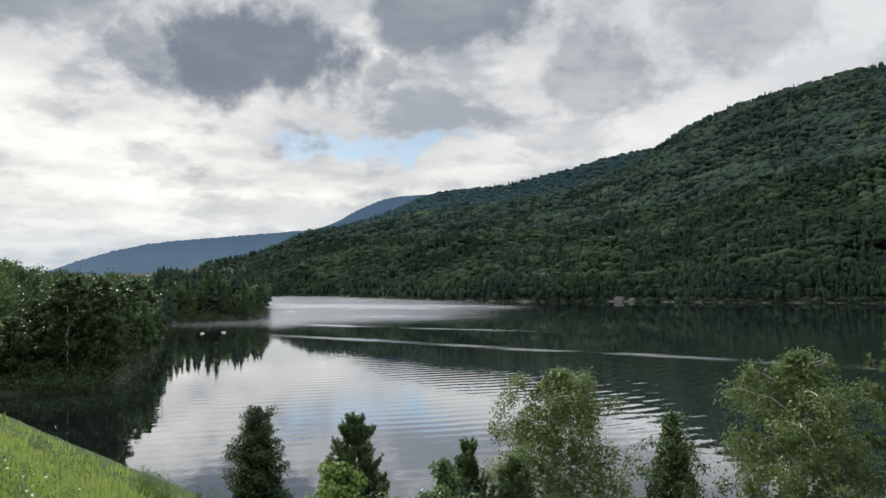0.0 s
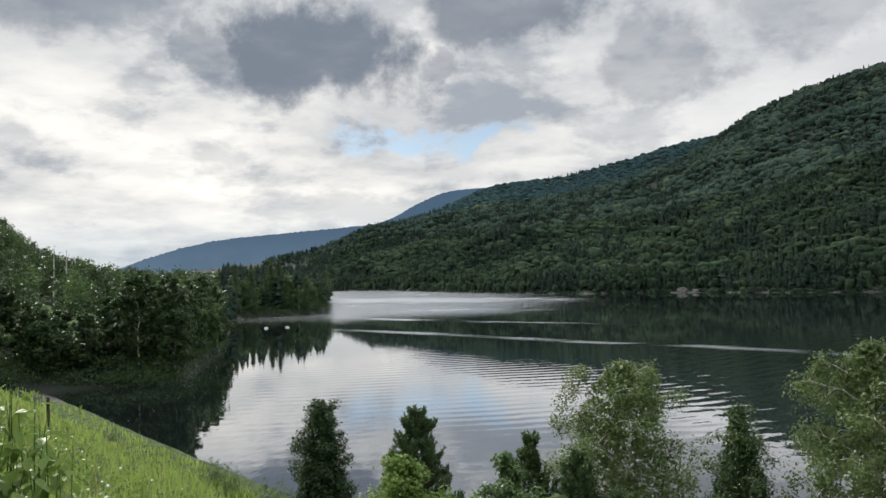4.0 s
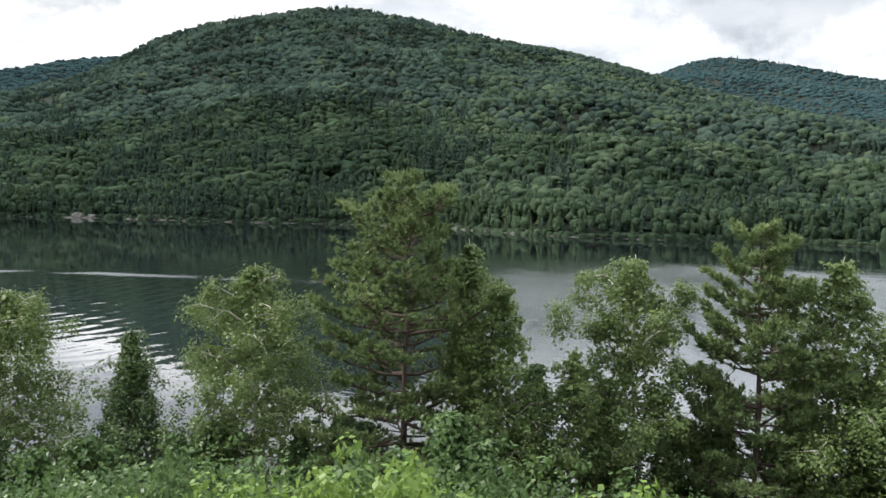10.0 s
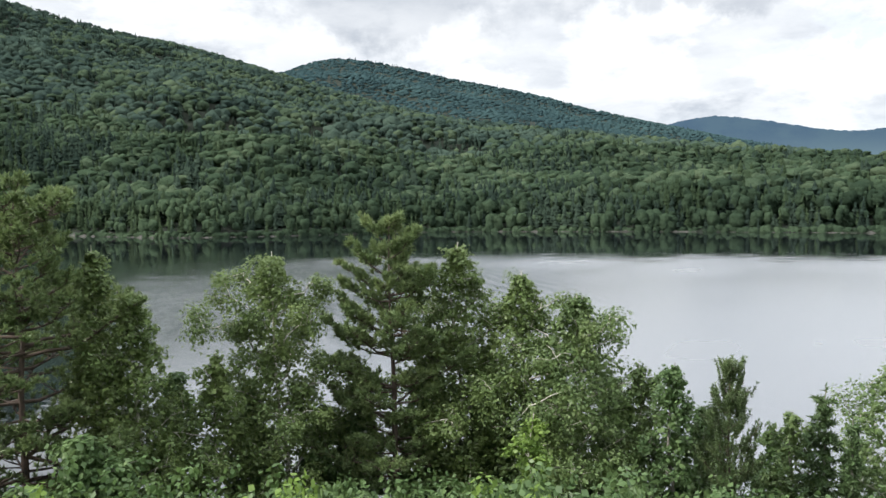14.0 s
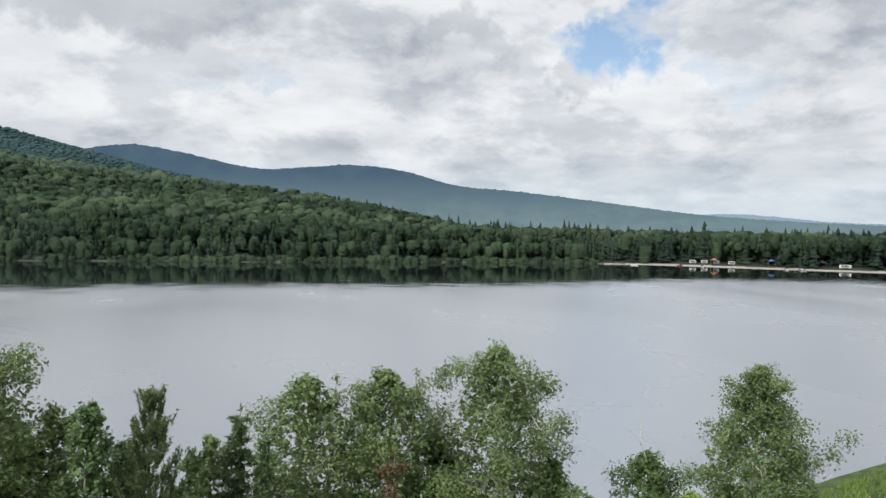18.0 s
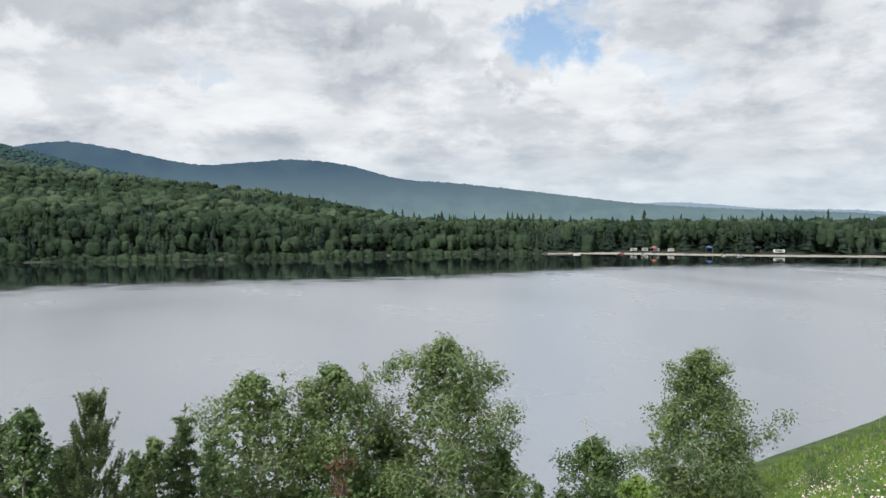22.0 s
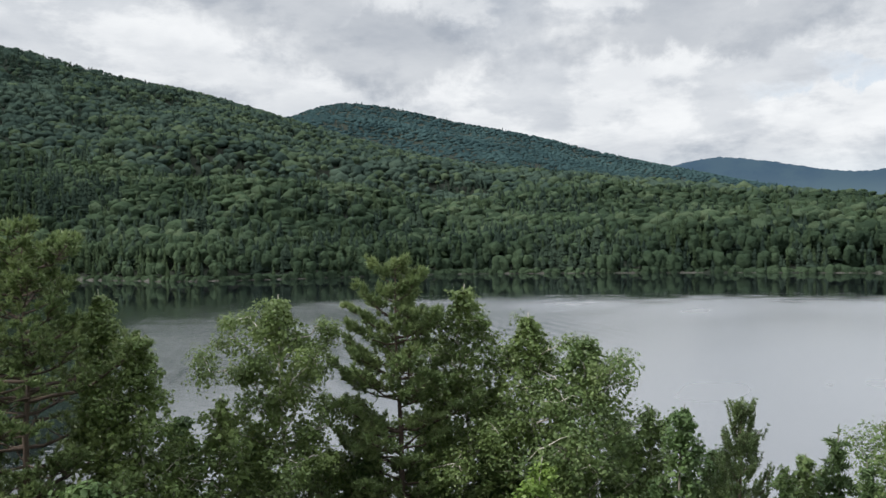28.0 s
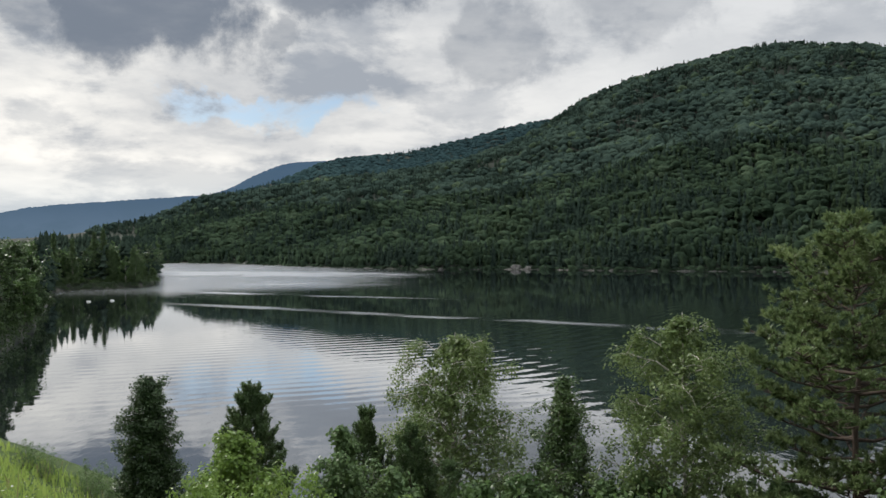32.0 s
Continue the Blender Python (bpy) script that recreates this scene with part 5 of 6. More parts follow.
def dead_birch(az, r, top_el, seed):
    """A bare white stem."""
    rng = np.random.default_rng(seed)
    x, y = polar(az, r)
    z = float(land(x, y))
    tall = EYE + r * math.tan(radians(top_el)) - z
    tree = thing("dead_birch", (x, y, z), "bare white stem of a dead birch", "tree", "trees on the point")
    v, f = tube(curve_to(rng, np.array([0, 0, -0.3]), np.array([0.4, 0.2, tall]), 7, 0, 0.06), np.linspace(0.24, 0.06, 7), 8)
    shell("trunk", v, f, BIRCH_BARK, tree, smooth=True)
    for k in range(4):
        h = tall * (0.5 + 0.12 * k)
        a = rng.uniform(0, 6.28)
        v, f = tube(curve_to(rng, np.array([0.2, 0.1, h]), np.array([math.cos(a) * 1.2, math.sin(a) * 1.2, h + 1.0]), 5, 0, 0.05), np.linspace(0.06, 0.02, 5), 5)
        shell("limb", v, f, BIRCH_BARK, tree, smooth=True)


dead_birch(-28.9, 196, 2.2, 5)
dead_birch(-29.6, 205, 2.4, 6)
dead_birch(-13.6, 349, 0.1, 7)


def point_edge():
    """Low growth that hangs over the water round the point."""
    rng = np.random.default_rng(137)
    az = np.tile(np.arange(-36, -12.2, 0.10), 4)
    r = LEFT_SHORE(az) + rng.uniform(0.0, 1.0, len(az)) ** 2 * 16
    x, y = polar(az, r)
    centres = np.stack([x, y, land(x, y) + rng.uniform(0.2, 1.3, len(az))], -1)
    v, f = leaf_cloud(rng, centres, rng.uniform(0.4, 0.9, len(az)), 26, 0.36, 0.1)
    v[:, 2] = np.maximum(v[:, 2], 0.03)
    tagged(shell("undergrowth", v, f, POINT_LEAF), "low green bushes along the edge of the point", "bushes", kind="stuff")


point_edge()


# ---- shrubs and meadow on the bank ----
def shrub_kind(name, leaf, label, seed, leaves, size, stems=12):
    """A many-stemmed shrub about four metres tall, to be copied."""
    rng = np.random.default_rng(seed)
    shrub = thing(name, (0, 0, 0), label, "shrub", "shrubs on the bank")
    centres, radii = [], []
    for k in range(stems):
        turn, out = k * 2.4 + rng.uniform(-0.3, 0.3), 0.2 + 1.45 * math.sqrt((k + 0.5) / stems)
        tip = np.array([math.cos(turn) * out, math.sin(turn) * out, 3.75 * rng.uniform(0.78, 1.0) * (1.08 - 0.24 * out)])
        stem = curve_to(rng, np.array([tip[0] * 0.12, tip[1] * 0.12, -0.4]), tip, 6, 0, 0.08)
        v, f = tube(stem, np.linspace(0.035, 0.006, 6), 5)
        shell("stem", v, f, GREY_BARK, shrub, smooth=True)
        for u in (0.25, 0.45, 0.62, 0.78, 0.9, 1.0):
            centres.append(along_line(stem, u) + rng.normal(0, 0.26, 3) * (1, 1, 0.4) * (u < 1))
            radii.append(rng.uniform(0.26, 0.44) * (0.7 if u == 1.0 else 1.0))
    v, f = leaf_lobes(rng, np.array(centres), np.array(radii), leaves, size, 0.2, 1.0)
    v[:, 2] = np.clip(v[:, 2] * 4.1 / np.quantile(v[:, 2], 0.998), 0.02, 4.2)
    shell("foliage", v, f, leaf, shrub)
    return shrub


def plant_shrubs():
    rng = np.random.default_rng(71)
    kinds = [shrub_kind("alder_shrub", SHRUB_LEAF, "green alder shrub on the steep bank", 1, 3600, 0.10),
             shrub_kind("maple_shrub", MAPLE_LEAF, "fresh green maple shrub on the steep bank", 2, 3200, 0.125),
             shrub_kind("willow_shrub", SHRUB_LEAF, "olive-green willow shrub on the steep bank", 3, 3600, 0.09),
             shrub_kind("bright_shrub", BRIGHT_LEAF, "bright yellow-green shrub lit from above", 4, 3600, 0.12)]
    used = [False] * 4

    def put(k, az, r, el, wide):
        x, y = polar(az, r)
        z = float(land(x, y))
        tall = EYE + r * math.tan(radians(el)) - z
        if tall < 0.7:
            return
        tall = min(tall, 7.0) * (0.9 if k < 3 else 1.0)
        m = Matrix.Translation((x, y, z)) @ Euler((0, 0, rng.uniform(0, 6.28))).to_matrix().to_4x4()
        if used[k]:
            ob = copy_thing(kinds[k], m)
        else:
            ob, used[k] = kinds[k], True
            ob.matrix_basis = m
        ob.scale = (max(wide * 0.55, tall * 0.24), max(wide * 0.55, tall * 0.24), tall / 4.0)

    low_line = smooth_table([(-14, -15.6), (-8, -15.5), (0, -15.6), (8, -15.4), (20, -14.6), (32, -14.6), (42, -13.8), (56, -13.8), (66, -14.0), (78, -14.6), (90, -16), (104, -16.5), (118, -19)])
    # behind the meadow and along the water
    for k in range(92):
        az = -11 + 128 * (k + rng.uniform(0, 1)) / 64 if k < 64 else 4 + 78 * (k - 64 + rng.uniform(0, 1)) / 28
        run = rng.uniform(10.5, 21) if az < 12 else (rng.uniform(15.5, 21) if az < 36 else rng.uniform(17, 22))
        r = run / max(0.35, math.cos(radians(az - (50 if az < 56 else 62))))
        r = min(r, 36)
        put(int(rng.choice([0, 0, 1, 2] if az < 36 else [0, 0, 1, 2, 2])), az, r, float(low_line(az)) - rng.uniform(0.2, 4.4), rng.uniform(0.9, 1.5))
    for az, r, el, wide in ((26.2, 13, -18.8, 1.25), (29.3, 12.5, -18.0, 1.3), (32.0, 13, -18.6, 1.0), (35.5, 14, -19.2, 1.1), (21, 14.5, -19.6, 1.2), (16.5, 15, -20.4, 1.2),
                            (-9.5, 24, -14.6, 1.2), (-4.5, 24, -15.0, 1.3), (3, 21, -17.3, 1.2), (52, 15, -19.8, 1.0), (64, 16, -20.5, 1.0)):
        put(3, az, r, el, wide)
    for az, r, el, wide in ((-20.1, 60, -11.4, 1.1), (-19.0, 56, -11.9, 0.9), (-16.4, 50, -12.9, 1.2), (-15.2, 47, -13.5, 1.0), (128.6, 30, -14.0, 0.6), (-26.4, 70, -9.0, 0.9)):
        put(0, az, r, el, wide)


plant_shrubs()


def meadow_spots(rng, n, parts):
    """Spots on the grassy bank, thicker towards the camera."""
    az0 = np.concatenate([rng.uniform(a, b, int(n * share)) for a, b, share, _, _ in parts])
    r = np.concatenate([np.exp(rng.uniform(math.log(lo), math.log(hi), int(n * share))) for _, _, share, lo, hi in parts])
    x, y = polar(az0, r)
    return x, y, land(x, y), r, az0


def meadow_edge(az):
    """How far down the bank the meadow reaches."""
    return np.where(az < 20, np.interp(az, [-40, -14, -6, 2, 8], [40, 20, 11.5, 8.5, 7.5]), np.interp(az, [106, 114, 122, 150], [9, 17, 27, 46]))


def make_grass():
    rng = np.random.default_rng(73)
    parts = [(-44, 9, 0.44, 2.2, 75), (106, 150, 0.32, 2.2, 60), (110, 150, 0.20, 12, 55), (112, 140, 0.10, 45, 135), (-44, -14, 0.06, 50, 130)]
    x, y, z, r, az = meadow_spots(rng, 108000, parts)
    ok = (bank_run(x, y) < meadow_edge(az)) & (z > 0.3) & (bank_run(x, y) > -3)
    x, y, z, r, az = x[ok], y[ok], z[ok], r[ok], az[ok]
    patch = np.clip(1 + 0.45 * wobble(x, y, 3.2, 75) + 0.35 * wobble(x, y, 11, 76), 0.35, 2.0)
    tall = rng.uniform(0.26, 0.68, len(x)) * patch
    tall = np.where(az > 60, tall * 0.62, tall)
    wide = np.clip(0.0011 * r, 0.004, 0.11) * rng.uniform(0.7, 1.4, len(x))
    turn = rng.uniform(0, 2 * np.pi, len(x))
    bend = rng.uniform(0.05, 0.55, len(x)) * tall
    way = np.stack([np.cos(turn), np.sin(turn), np.zeros_like(turn)], -1)
    # blades are turned every way, and lean downhill
    side = np.stack([-np.sin(turn), np.cos(turn), np.zeros_like(turn)], -1) * wide[:, None]
    foot = np.stack([x, y, z - 0.02], -1)
    mid = foot + way * (bend * 0.35)[:, None] + np.array([0, 0, 1]) * (tall * 0.6)[:, None]
    tip = foot + way * bend[:, None] + np.array([0, 0, 1]) * (tall * 0.97)[:, None]
    verts = np.stack([foot - side, foot + side, mid + side * 0.7, mid - side * 0.7, tip], 1).reshape(-1, 3)
    b = np.arange(len(x))[:, None] * 5
    quads, tris = b + np.array([[0, 1, 2, 3]]), b + np.array([[3, 2, 4]])
    east = az > 60
    for sel, mat, label in ((~east, GRASS_BLADE, "long uncut green meadow grass on the bank"), (east, BANK_BLADE, "short green grass among flowers on the bank")):
        used = verts.reshape(-1, 5, 3)[sel].reshape(-1, 3)
        tagged(shell("grass", used, [quads[:sel.sum()], tris[:sel.sum()]], mat), label, "grass", kind="stuff")
    # seed heads
    k = rng.choice(len(x), 2600, replace=False)
    at, h = foot[k], tall[k] * 1.25 + 0.12
    lean = way[k] * (h * 0.18)[:, None]
    w = side[k] * 0.35
    top = at + lean + np.array([0, 0, 1]) * h[:, None]
    neck = at + lean * 0.7 + np.array([0, 0, 1]) * (h * 0.8)[:, None]
    verts = np.stack([at - w, at + w, neck + w, neck - w, neck - w * 2.6, top, neck + w * 2.6], 1).reshape(-1, 3)
    b = np.arange(len(k))[:, None] * 7
    tagged(shell("seed_heads", verts, [b + np.array([[0, 1, 2, 3]]), b + np.array([[4, 6, 5]])], DRY_STEM), "pale grass seed heads standing over the meadow", "grass", kind="stuff")


make_grass()


def make_forbs():
    """Broad-leaved weeds among the grass."""
    rng = np.random.default_rng(77)
    x, y, z, r, az = meadow_spots(rng, 12000, [(-44, 9, 0.5, 2.6, 60), (108, 150, 0.5, 2.6, 60)])
    ok = (bank_run(x, y) < meadow_edge(az)) & (z > 0.3) & (bank_run(x, y) > -3) & (wobble(x, y, 2.6, 78) + rng.normal(0, 0.5, len(x)) > -0.2)
    x, y, z, r = x[ok], y[ok], z[ok], r[ok]
    centres = np.stack([x, y, z + rng.uniform(0.12, 0.42, len(x))], -1)
    near, deep = r < 14, rng.random(len(x)) < 0.45
    for name, sel, size, mat in (("weeds", near & deep, 0.05, SHRUB_LEAF), ("weeds", near & ~deep, 0.06, MAPLE_LEAF), ("weeds", ~near & deep, 0.10, MAPLE_LEAF), ("weeds", ~near & ~deep, 0.10, BANK_BLADE)):
        v, f = leaf_cloud(rng, centres[sel], rng.uniform(0.08, 0.2, int(sel.sum())), 18, size, 0.3)
        tagged(shell(name, v, f, mat), "leafy green weeds among the meadow grass", "weeds", kind="stuff")


make_forbs()


def flower_heads(name, rng, x, y, z, tall, size, material, label, domed=0.4):
    """Flower heads as small domes of petals, each on its stem's end."""
    ring = 7
    a = np.linspace(0, 2 * np.pi, ring, endpoint=False)
    verts, faces = [], []
    base = np.stack([x, y, z + tall], -1)
    s = size[:, None]
    tilt = rng.normal(0, 0.25, (len(x), 2))
    cx, cy = np.cos(a)[None] * s, np.sin(a)[None] * s
    rim = np.stack([base[:, None, 0] + cx, base[:, None, 1] + cy, base[:, None, 2] + cx * tilt[:, :1] + cy * tilt[:, 1:] + rng.normal(0, 0.12, cx.shape) * s], -1)
    crown = base + np.array([0, 0, 1]) * (size * domed)[:, None]
    v = np.concatenate([rim, crown[:, None]], 1).reshape(-1, 3)
    b = np.arange(len(x))[:, None, None] * (ring + 1)
    f = (b + np.array([[i, (i + 1) % ring, ring] for i in range(ring)])[None]).reshape(-1, 3)
    return tagged(shell(name, v, f, material), label, "flowers", kind="stuff")


def make_flowers():
    rng = np.random.default_rng(79)
    x, y, z, r, az = meadow_spots(rng, 3600, [(-42, 8, 1.0, 3, 55)])
    keep = (bank_run(x, y) < meadow_edge(az)) & (bank_run(x, y) > -1) & (wobble(x, y, 5, 80) + rng.normal(0, 0.6, len(x)) > 0.25)
    x, y, z, r = x[keep], y[keep], z[keep], r[keep]
    flower_heads("white_flowers", rng, x, y, z, rng.uniform(0.30, 0.60, len(x)), rng.uniform(0.012, 0.042, len(x)), PETAL_WHITE, "white yarrow and daisies in the meadow", 0.3)
    x, y, z, r, az = meadow_spots(rng, 1500, [(-42, 8, 1.0, 3, 40)])
    keep = (bank_run(x, y) < meadow_edge(az)) & (bank_run(x, y) > -1) & (wobble(x, y, 4, 81) + rng.normal(0, 0.5, len(x)) > 0.55)
    x, y, z = x[keep], y[keep], z[keep]
    flower_heads("yellow_flowers", rng, x, y, z, rng.uniform(0.25, 0.5, len(x)), rng.uniform(0.008, 0.016, len(x)), PETAL_YELLOW, "small yellow flowers in the meadow", 0.4)
    x, y, z, r, az = meadow_spots(rng, 4600, [(112, 148, 1.0, 6.5, 55)])
    keep = (bank_run(x, y) < meadow_edge(az) * 0.9) & (bank_run(x, y) > -1) & (wobble(x, y, 4.5, 82) * 0.8 + rng.normal(0, 0.30, len(x)) + np.where(az > 125, 0.25, -0.25) > 0.55)
    # each plant carries a handful of heads
    x, y, r = (np.repeat(q[keep], 6) for q in (x, y, r))
    x, y = x + rng.normal(0, 0.15, len(x)), y + rng.normal(0, 0.15, len(x))
    z = land(x, y)
    half = rng.random(len(x)) < 0.7
    for name, sel, mat, label in (("pink_flowers", half, PETAL_PINK, "pale pink clover-like flowers massed on the bank"), ("white_flowers", ~half, PETAL_WHITE, "white flower clusters massed on the bank")):
        flower_heads(name, rng, x[sel], y[sel], z[sel], rng.uniform(0.28, 0.5, int(sel.sum())), rng.uniform(0.013, 0.027, int(sel.sum())), mat, label, 0.9)


make_flowers()


def big_leaf_plant(name, az, r, tall, wide, stems, seed, leaf, label):
    """A coarse plant near the camera: stems with broad heart-shaped leaves; the outer leaves are parts."""
    rng = np.random.default_rng(seed)
    x, y = polar(az, r)
    base = float(land(x, y))
    plant = thing(name, (x, y, base), label, "plant")
    outline = [(0, 0), (0.10, 0.34), (0.42, 0.44), (0.78, 0.24), (1.0, 0.0)]
    faces = np.array([[0, 8, 1], [1, 8, 2], [2, 8, 3], [3, 8, 4], [0, 5, 8], [5, 6, 8], [6, 7, 8], [7, 4, 8]])
    rest = []
    for k in range(stems):
        turn, out = rng.uniform(0, 6.28), wide * math.sqrt(rng.uniform(0, 1))
        root = np.array([math.cos(turn) * out * 0.8, math.sin(turn) * out * 0.8, 0.0])
        root[2] = float(land(x + root[0], y + root[1])) - base - 0.05
        tip = np.array([math.cos(turn) * out, math.sin(turn) * out, root[2] + tall * rng.uniform(0.55, 1.0) * (1.05 - 0.45 * (out / wide) ** 2)])
        stem = curve_to(rng, root, tip, 6, 0, 0.02)
        v, f = tube(stem, np.linspace(0.006, 0.002, 6), 5)
        shell("stem", v, f, SHRUB_LEAF, plant, smooth=True)
        for q in range(18):
            u = 0.12 + 0.88 * ((q + 1) / 18) ** 0.8
            at = np.array([np.interp(u, np.linspace(0, 1, 6), stem[:, i]) for i in range(3)])
            a = q * 2.4 + rng.uniform(-0.6, 0.6)
            size, fold, drop, roll = rng.uniform(0.042, 0.072), rng.uniform(0.1, 0.4), rng.uniform(-0.3, 1.6), rng.normal(0, 0.3)
            pts = [(px, py, fold * py - drop * px - 0.2 * px * px + roll * py) for px, py in outline]
            pts += [(px, -py, fold * py - drop * px - 0.2 * px * px - roll * py) for px, py in outline[1:4]] + [(0.45, 0, -drop * 0.45 - 0.06)]
            pts = np.array(pts) * size
            pts[:, 0] += rng.uniform(0.02, 0.07)
            c, sn = math.cos(a), math.sin(a)
            pts = np.stack([pts[:, 0] * c - pts[:, 1] * sn, pts[:, 0] * sn + pts[:, 1] * c, pts[:, 2]], -1) + at
            if k < 16:
                shell("leaf", pts, faces, leaf, plant, smooth=True)
            else:
                rest.append((pts, faces))
    v, f = gather(rest)
    shell("foliage", v, f, leaf, plant, smooth=True)
    return plant


big_leaf_plant("leafy_plant", -32.6, 4.4, 1.5, 0.5, 120, 91, BRIGHT_LEAF, "coarse leafy plant with pale green heart-shaped leaves")
big_leaf_plant("leafy_plant", 138.9, 3.9, 1.36, 0.42, 90, 92, BIG_LEAF, "coarse leafy plant with broad dark green leaves among flowers")


def fence_post():
    x, y = polar(-29.95, 45)
    z = float(land(x, y))
    post = thing("fence_post", (x, y, z), "weathered dark wooden fence post in tall grass", "post")
    bm = bmesh.new()
    cylinder(bm, Matrix.Translation((0, 0, 0.65)), 0.085, 1.9, 10, 0.075)
    part("stake", bm, POST_WOOD, post, smooth=False)
    bm = bmesh.new()
    cylinder(bm, Matrix.Translation((0, 0, 1.62)), 0.077, 0.05, 10, 0.05)
    part("cap", bm, POST_WOOD, post)


fence_post()


# ---- the campground on the far beach ----
def camper(az, inland, turn, long, label):
    """A travel trailer with its windows, door, wheels and awning."""
    r = float(FAR_SHORE(az)) + inland
    x, y = polar(az, r)
    z = float(land(x, y))
    ob = thing("camper", (x, y, z), label, "camper", "campers on the beach", -az + turn)
    ob.scale = (0.56, 0.56, 0.56)
    bm = bmesh.new()
    box(bm, 0, 0, 1.75, long, 2.4, 2.3, 0.18)
    part("body", bm, WHITE_PAINT, ob)
    bm = bmesh.new()
    box(bm, 0, 0, 0.55, long * 0.92, 2.0, 0.16)
    part("chassis", bm, RUBBER, ob)
    for k in (-0.28, 0.05, 0.33):
        bm = bmesh.new()
        box(bm, long * k, -1.205, 2.05, 0.9, 0.03, 0.6)
        part("window", bm, DARK_GLASS, ob)
    bm = bmesh.new()
    box(bm, long * 0.2, -1.206, 1.6, 0.7, 0.03, 1.75)
    part("door", bm, GREY_METAL, ob)
    bm = bmesh.new()
    box(bm, 0, -1.205, 1.25, long * 0.9, 0.02, 0.12)
    part("stripe", bm, BLUE_PAINT, ob)
    for sx in (-0.45, 0.45):
        for sy in (-1, 1):
            bm = bmesh.new()
            cylinder(bm, Matrix.Translation((sx, sy * 1.0, 0.36)) @ Matrix.Rotation(radians(90), 4, "X"), 0.36, 0.22, 18)
            part("wheel", bm, RUBBER, ob)
    bm = bmesh.new()
    box(bm, -long * 0.05, -2.3, 2.75, long * 0.6, 2.2, 0.06)
    part("awning", bm, GREY_METAL, ob)
    for k in (-0.33, 0.23):
        bm = bmesh.new()
        cylinder(bm, Matrix.Translation((long * k, -3.3, 1.37)), 0.03, 2.75, 8)
        part("awning_pole", bm, GREY_METAL, ob)


for az, inland, turn, long, label in ((117.0, 14, 5, 5.0, "white travel trailer parked by the beach"), (117.75, 15, -10, 4.6, "white travel trailer with an awning"),
                                      (118.5, 14, 8, 4.2, "small white camper between trailers"), (119.45, 14, 0, 4.8, "white travel trailer under trees"),
                                      (126.2, 14, 2, 8.0, "long white motorhome parked on the beach")):
    camper(az, inland, turn, long, label)


def boat(az, out, turn, paint, label, long=4.5):
    """An open motor boat with a seat, a windscreen and an outboard."""
    x, y = polar(az, float(FAR_SHORE(az)) - out)
    ob = thing("motor_boat", (x, y, 0.0), label, "boat", "boats at the shore", -az + turn)
    ob.scale = (0.75, 0.75, 0.75)
    n = 9
    t = np.linspace(-0.5, 0.5, n)
    half = 0.95 * np.sqrt(np.clip(1 - np.clip((t + 0.1) / 0.6, 0, 1) ** 2.4, 0.001, 1))
    rim = np.stack([t * long, half, 0.55 + 0.3 * np.clip(t, 0, 1)], -1)
    keel = np.stack([t * long * 0.94, half * 0.55, np.full(n, -0.15)], -1)
    flip = np.array([1, -1, 1])
    inner = rim * (0.96, 0.86, 1)
    deep = keel * (0.94, 0.85, 1) + (0, 0, 0.25)
    v = np.concatenate([rim, keel, keel * flip, rim * flip, inner, deep, deep * flip, inner * flip])
    faces = []
    for a, b in ((0, 1), (1, 2), (2, 3), (4, 5), (5, 6), (6, 7), (0, 4), (3, 7)):
        for i in range(n - 1):
            faces.append((a * n + i, a * n + i + 1, b * n + i + 1, b * n + i))
    faces += [(0, n, 2 * n, 3 * n)]
    shell("hull", v, np.array(faces), paint, ob)
    bm = bmesh.new()
    box(bm, -0.6, 0, 0.42, 0.4, 1.3, 0.12, 0.02)
    part("seat", bm, GREY_METAL, ob)
    bm = bmesh.new()
    box(bm, long * 0.12, 0, 0.85, 0.06, 1.2, 0.45)
    part("windscreen", bm, DARK_GLASS, ob)
    bm = bmesh.new()
    box(bm, -long * 0.5 - 0.15, 0, 0.7, 0.32, 0.35, 0.55, 0.06)
    box(bm, -long * 0.5 - 0.15, 0, 0.15, 0.12, 0.1, 0.7)
    part("outboard_motor", bm, RUBBER, ob)


for az, out, turn, paint, label in ((113.2, 7, 10, WHITE_PAINT, "white motor boat moored off the beach"), (116.2, 2.5, 60, RED_PAINT, "red open boat at the beach"),
                                    (117.6, 3, 80, WHITE_PAINT, "white boat drawn up at the beach"), (122.8, 2.5, 70, WHITE_PAINT, "white boat at a small dock"),
                                    (123.8, 3, 40, GREY_METAL, "grey aluminium boat at a small dock"), (133.6, 2.5, 10, RED_PAINT, "red boat near the end of the spit")):
    boat(az, out, turn, paint, label)


def dock(az):
    r = float(FAR_SHORE(az))
    x, y = polar(az, r - 3)
    ob = thing("dock", (x, y, 0), "narrow plank dock reaching into the lake", "dock", "", -az)
    for k in range(16):
        bm = bmesh.new()
        box(bm, 0, -3.6 + k * 0.5, 0.5, 1.5, 0.46, 0.05)
        part("plank", bm, PLANK, ob)
    for sx in (-0.7, 0.7):
        for sy in (-3.4, 0, 3.4):
            bm = bmesh.new()
            cylinder(bm, Matrix.Translation((sx, sy, -0.35)), 0.07, 1.9, 8)
            part("pile", bm, POST_WOOD, ob)


dock(123.3)


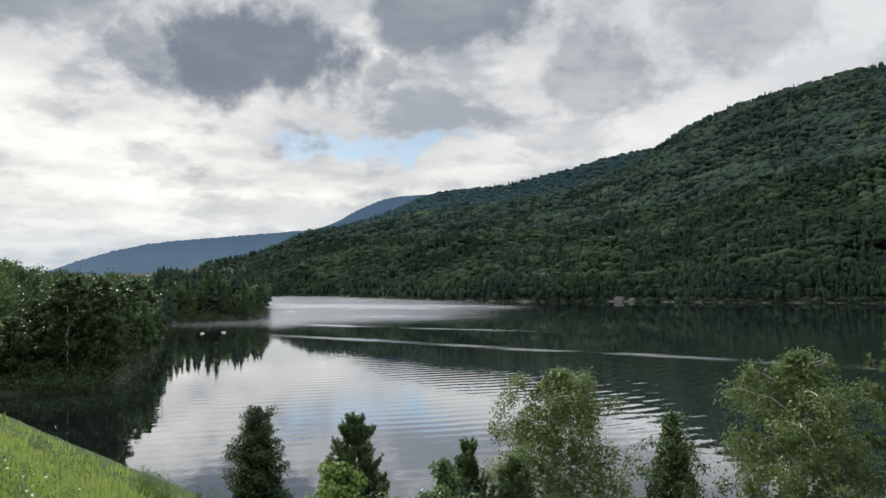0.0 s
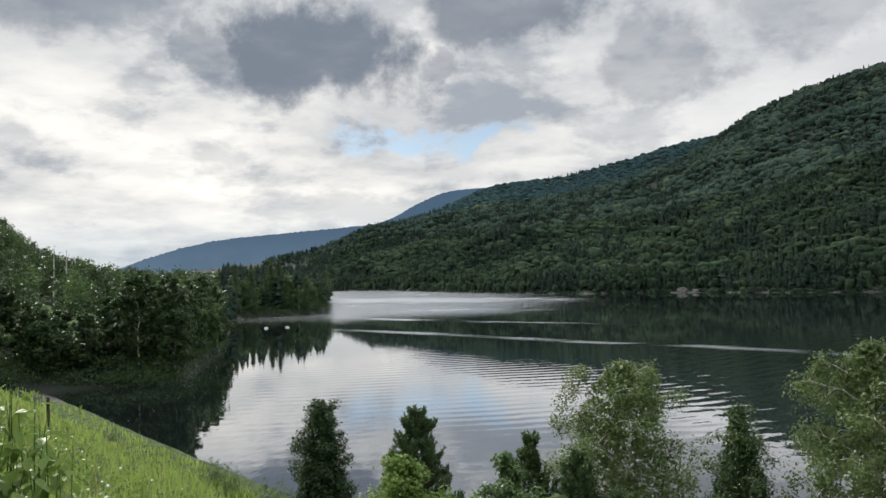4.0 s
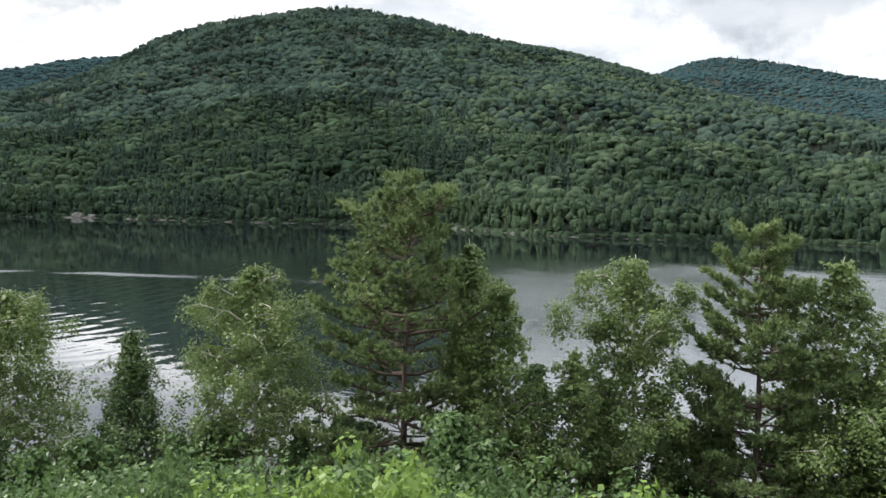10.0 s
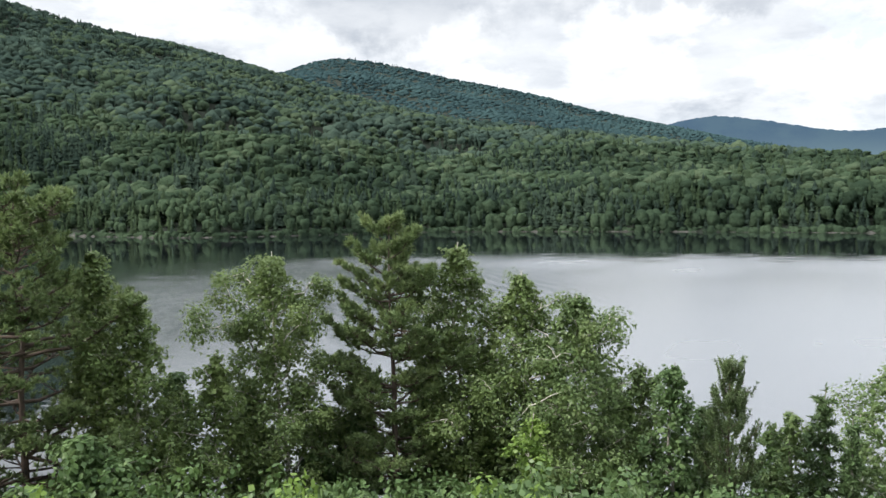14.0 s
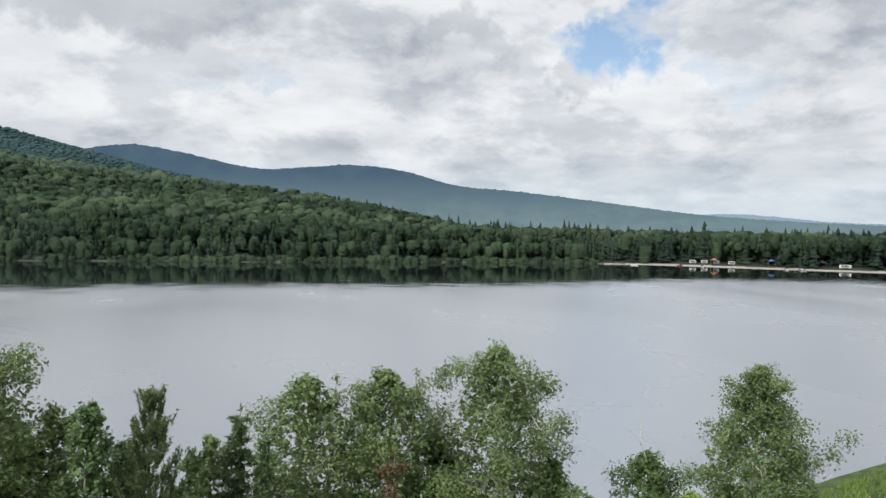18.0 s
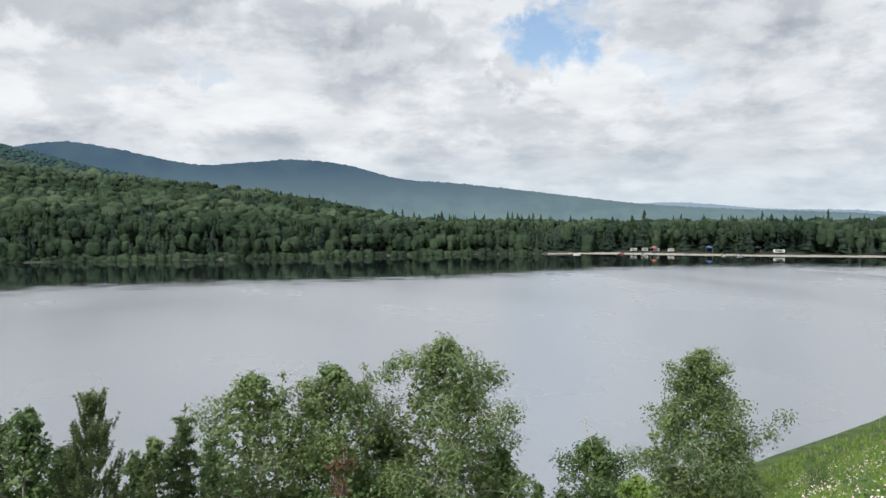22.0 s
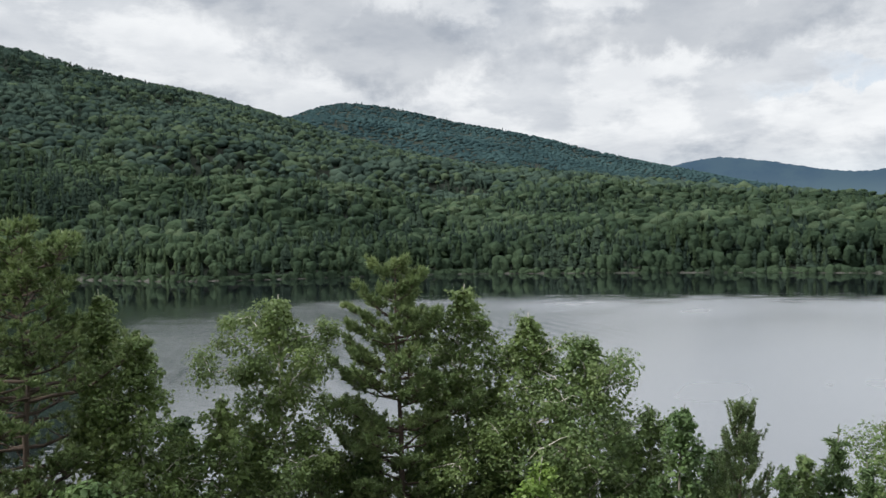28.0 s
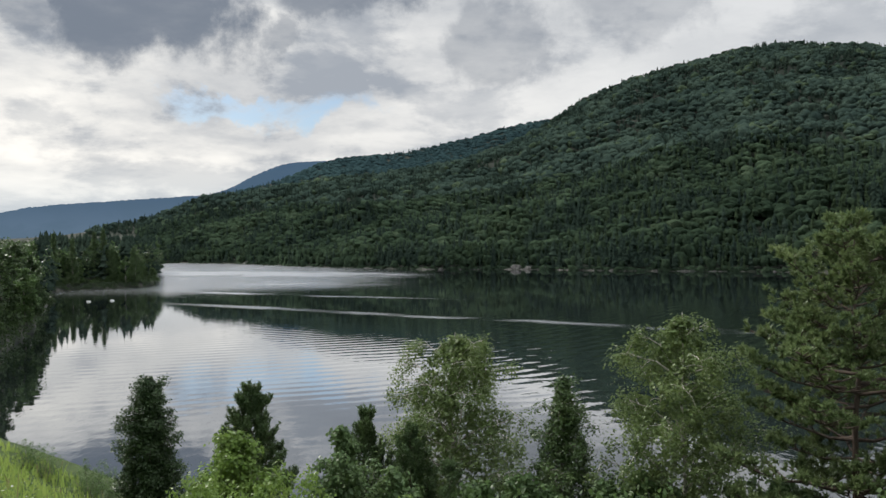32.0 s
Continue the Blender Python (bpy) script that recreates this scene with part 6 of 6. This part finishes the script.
def beach_tent(az, inland, paint, label):
    r = float(FAR_SHORE(az)) + inland
    x, y = polar(az, r)
    ob = thing("shelter", (x, y, float(land(x, y))), label, "shelter", "", -az)
    for sx in (-1.4, 1.4):
        for sy in (-1.4, 1.4):
            bm = bmesh.new()
            cylinder(bm, Matrix.Translation((sx, sy, 1.05)), 0.035, 2.2, 8)
            part("pole", bm, GREY_METAL, ob)
    bm = bmesh.new()
    cylinder(bm, Matrix.Translation((0, 0, 2.5)) @ Matrix.Rotation(radians(45), 4, "Z"), 2.15, 0.8, 4, 0.1)
    part("canopy", bm, paint, ob)


beach_tent(121.9, 16, BLUE_PAINT, "dark blue canopy shelter on the beach")
beach_tent(124.9, 17, RUBBER, "dark canopy shelter among the trees")
beach_tent(118.35, 12, RED_PAINT, "small dark red canopy by the trailers")


def boulder(az, inland, size, seed, label):
    rng = np.random.default_rng(seed)
    r = float(FAR_SHORE(az)) + inland
    x, y = polar(az, r)
    bm = bmesh.new()
    bmesh.ops.create_icosphere(bm, subdivisions=3, radius=1.0)
    for v in bm.verts:
        p = v.co * 1.1 + Vector((seed * 3.7, 1, 0))
        q = v.co.copy()
        for a in (Vector((0.9, 0.2, 0.4)), Vector((-0.5, 0.8, 0.3)), Vector((-0.3, -0.9, 0.3)), Vector((0.1, 0, 1))):
            q -= a.normalized() * max(0.0, q.dot(a.normalized()) - 0.72)
        v.co = q * (1 + 0.22 * noise.noise(p)) 
        v.co.x, v.co.y, v.co.z = v.co.x * size, v.co.y * size * 0.8, v.co.z * size * 0.62
    ob = part("boulder", bm, ROCK)
    ob.matrix_basis = pose(x, y, max(0.0, float(land(x, y))) + size * 0.2, 0, 0, -az + rng.uniform(-40, 40))
    tagged(ob, label, "rock", "rocks along the far shore")


boulder(12.1, 0.5, 3.7, 1, "large pale grey boulder at the far waterline")
boulder(12.9, 0.8, 2.2, 2, "grey boulder at the far waterline")
boulder(14.0, 1.0, 2.0, 3, "grey boulder half in the lake")
for k in range(70):
    random.seed(300 + k)
    boulder(random.uniform(2, 28) if k < 34 else random.uniform(-11, 40), random.uniform(-0.5, 1.2), random.uniform(0.3, 0.9), 10 + k, "small pale rock at the far waterline")


def buoy(az, r, label):
    x, y = polar(az, r)
    ob = thing("buoy", (x, y, 0), label, "buoy", "buoys on the lake")
    bm = bmesh.new()
    bmesh.ops.create_uvsphere(bm, u_segments=16, v_segments=10, radius=0.5, matrix=Matrix.Translation((0, 0, 0.12)) @ Matrix.Diagonal((1.3, 0.8, 0.55, 1)))
    part("float", bm, WHITE_PAINT, ob, smooth=True)
    bm = bmesh.new()
    cylinder(bm, Matrix.Translation((0, 0, 0.42)), 0.05, 0.16, 8)
    part("ring", bm, GREY_METAL, ob)


buoy(-16.4, 255, "white round buoy floating off the wooded point")
buoy(-15.0, 256, "second white round buoy off the wooded point")
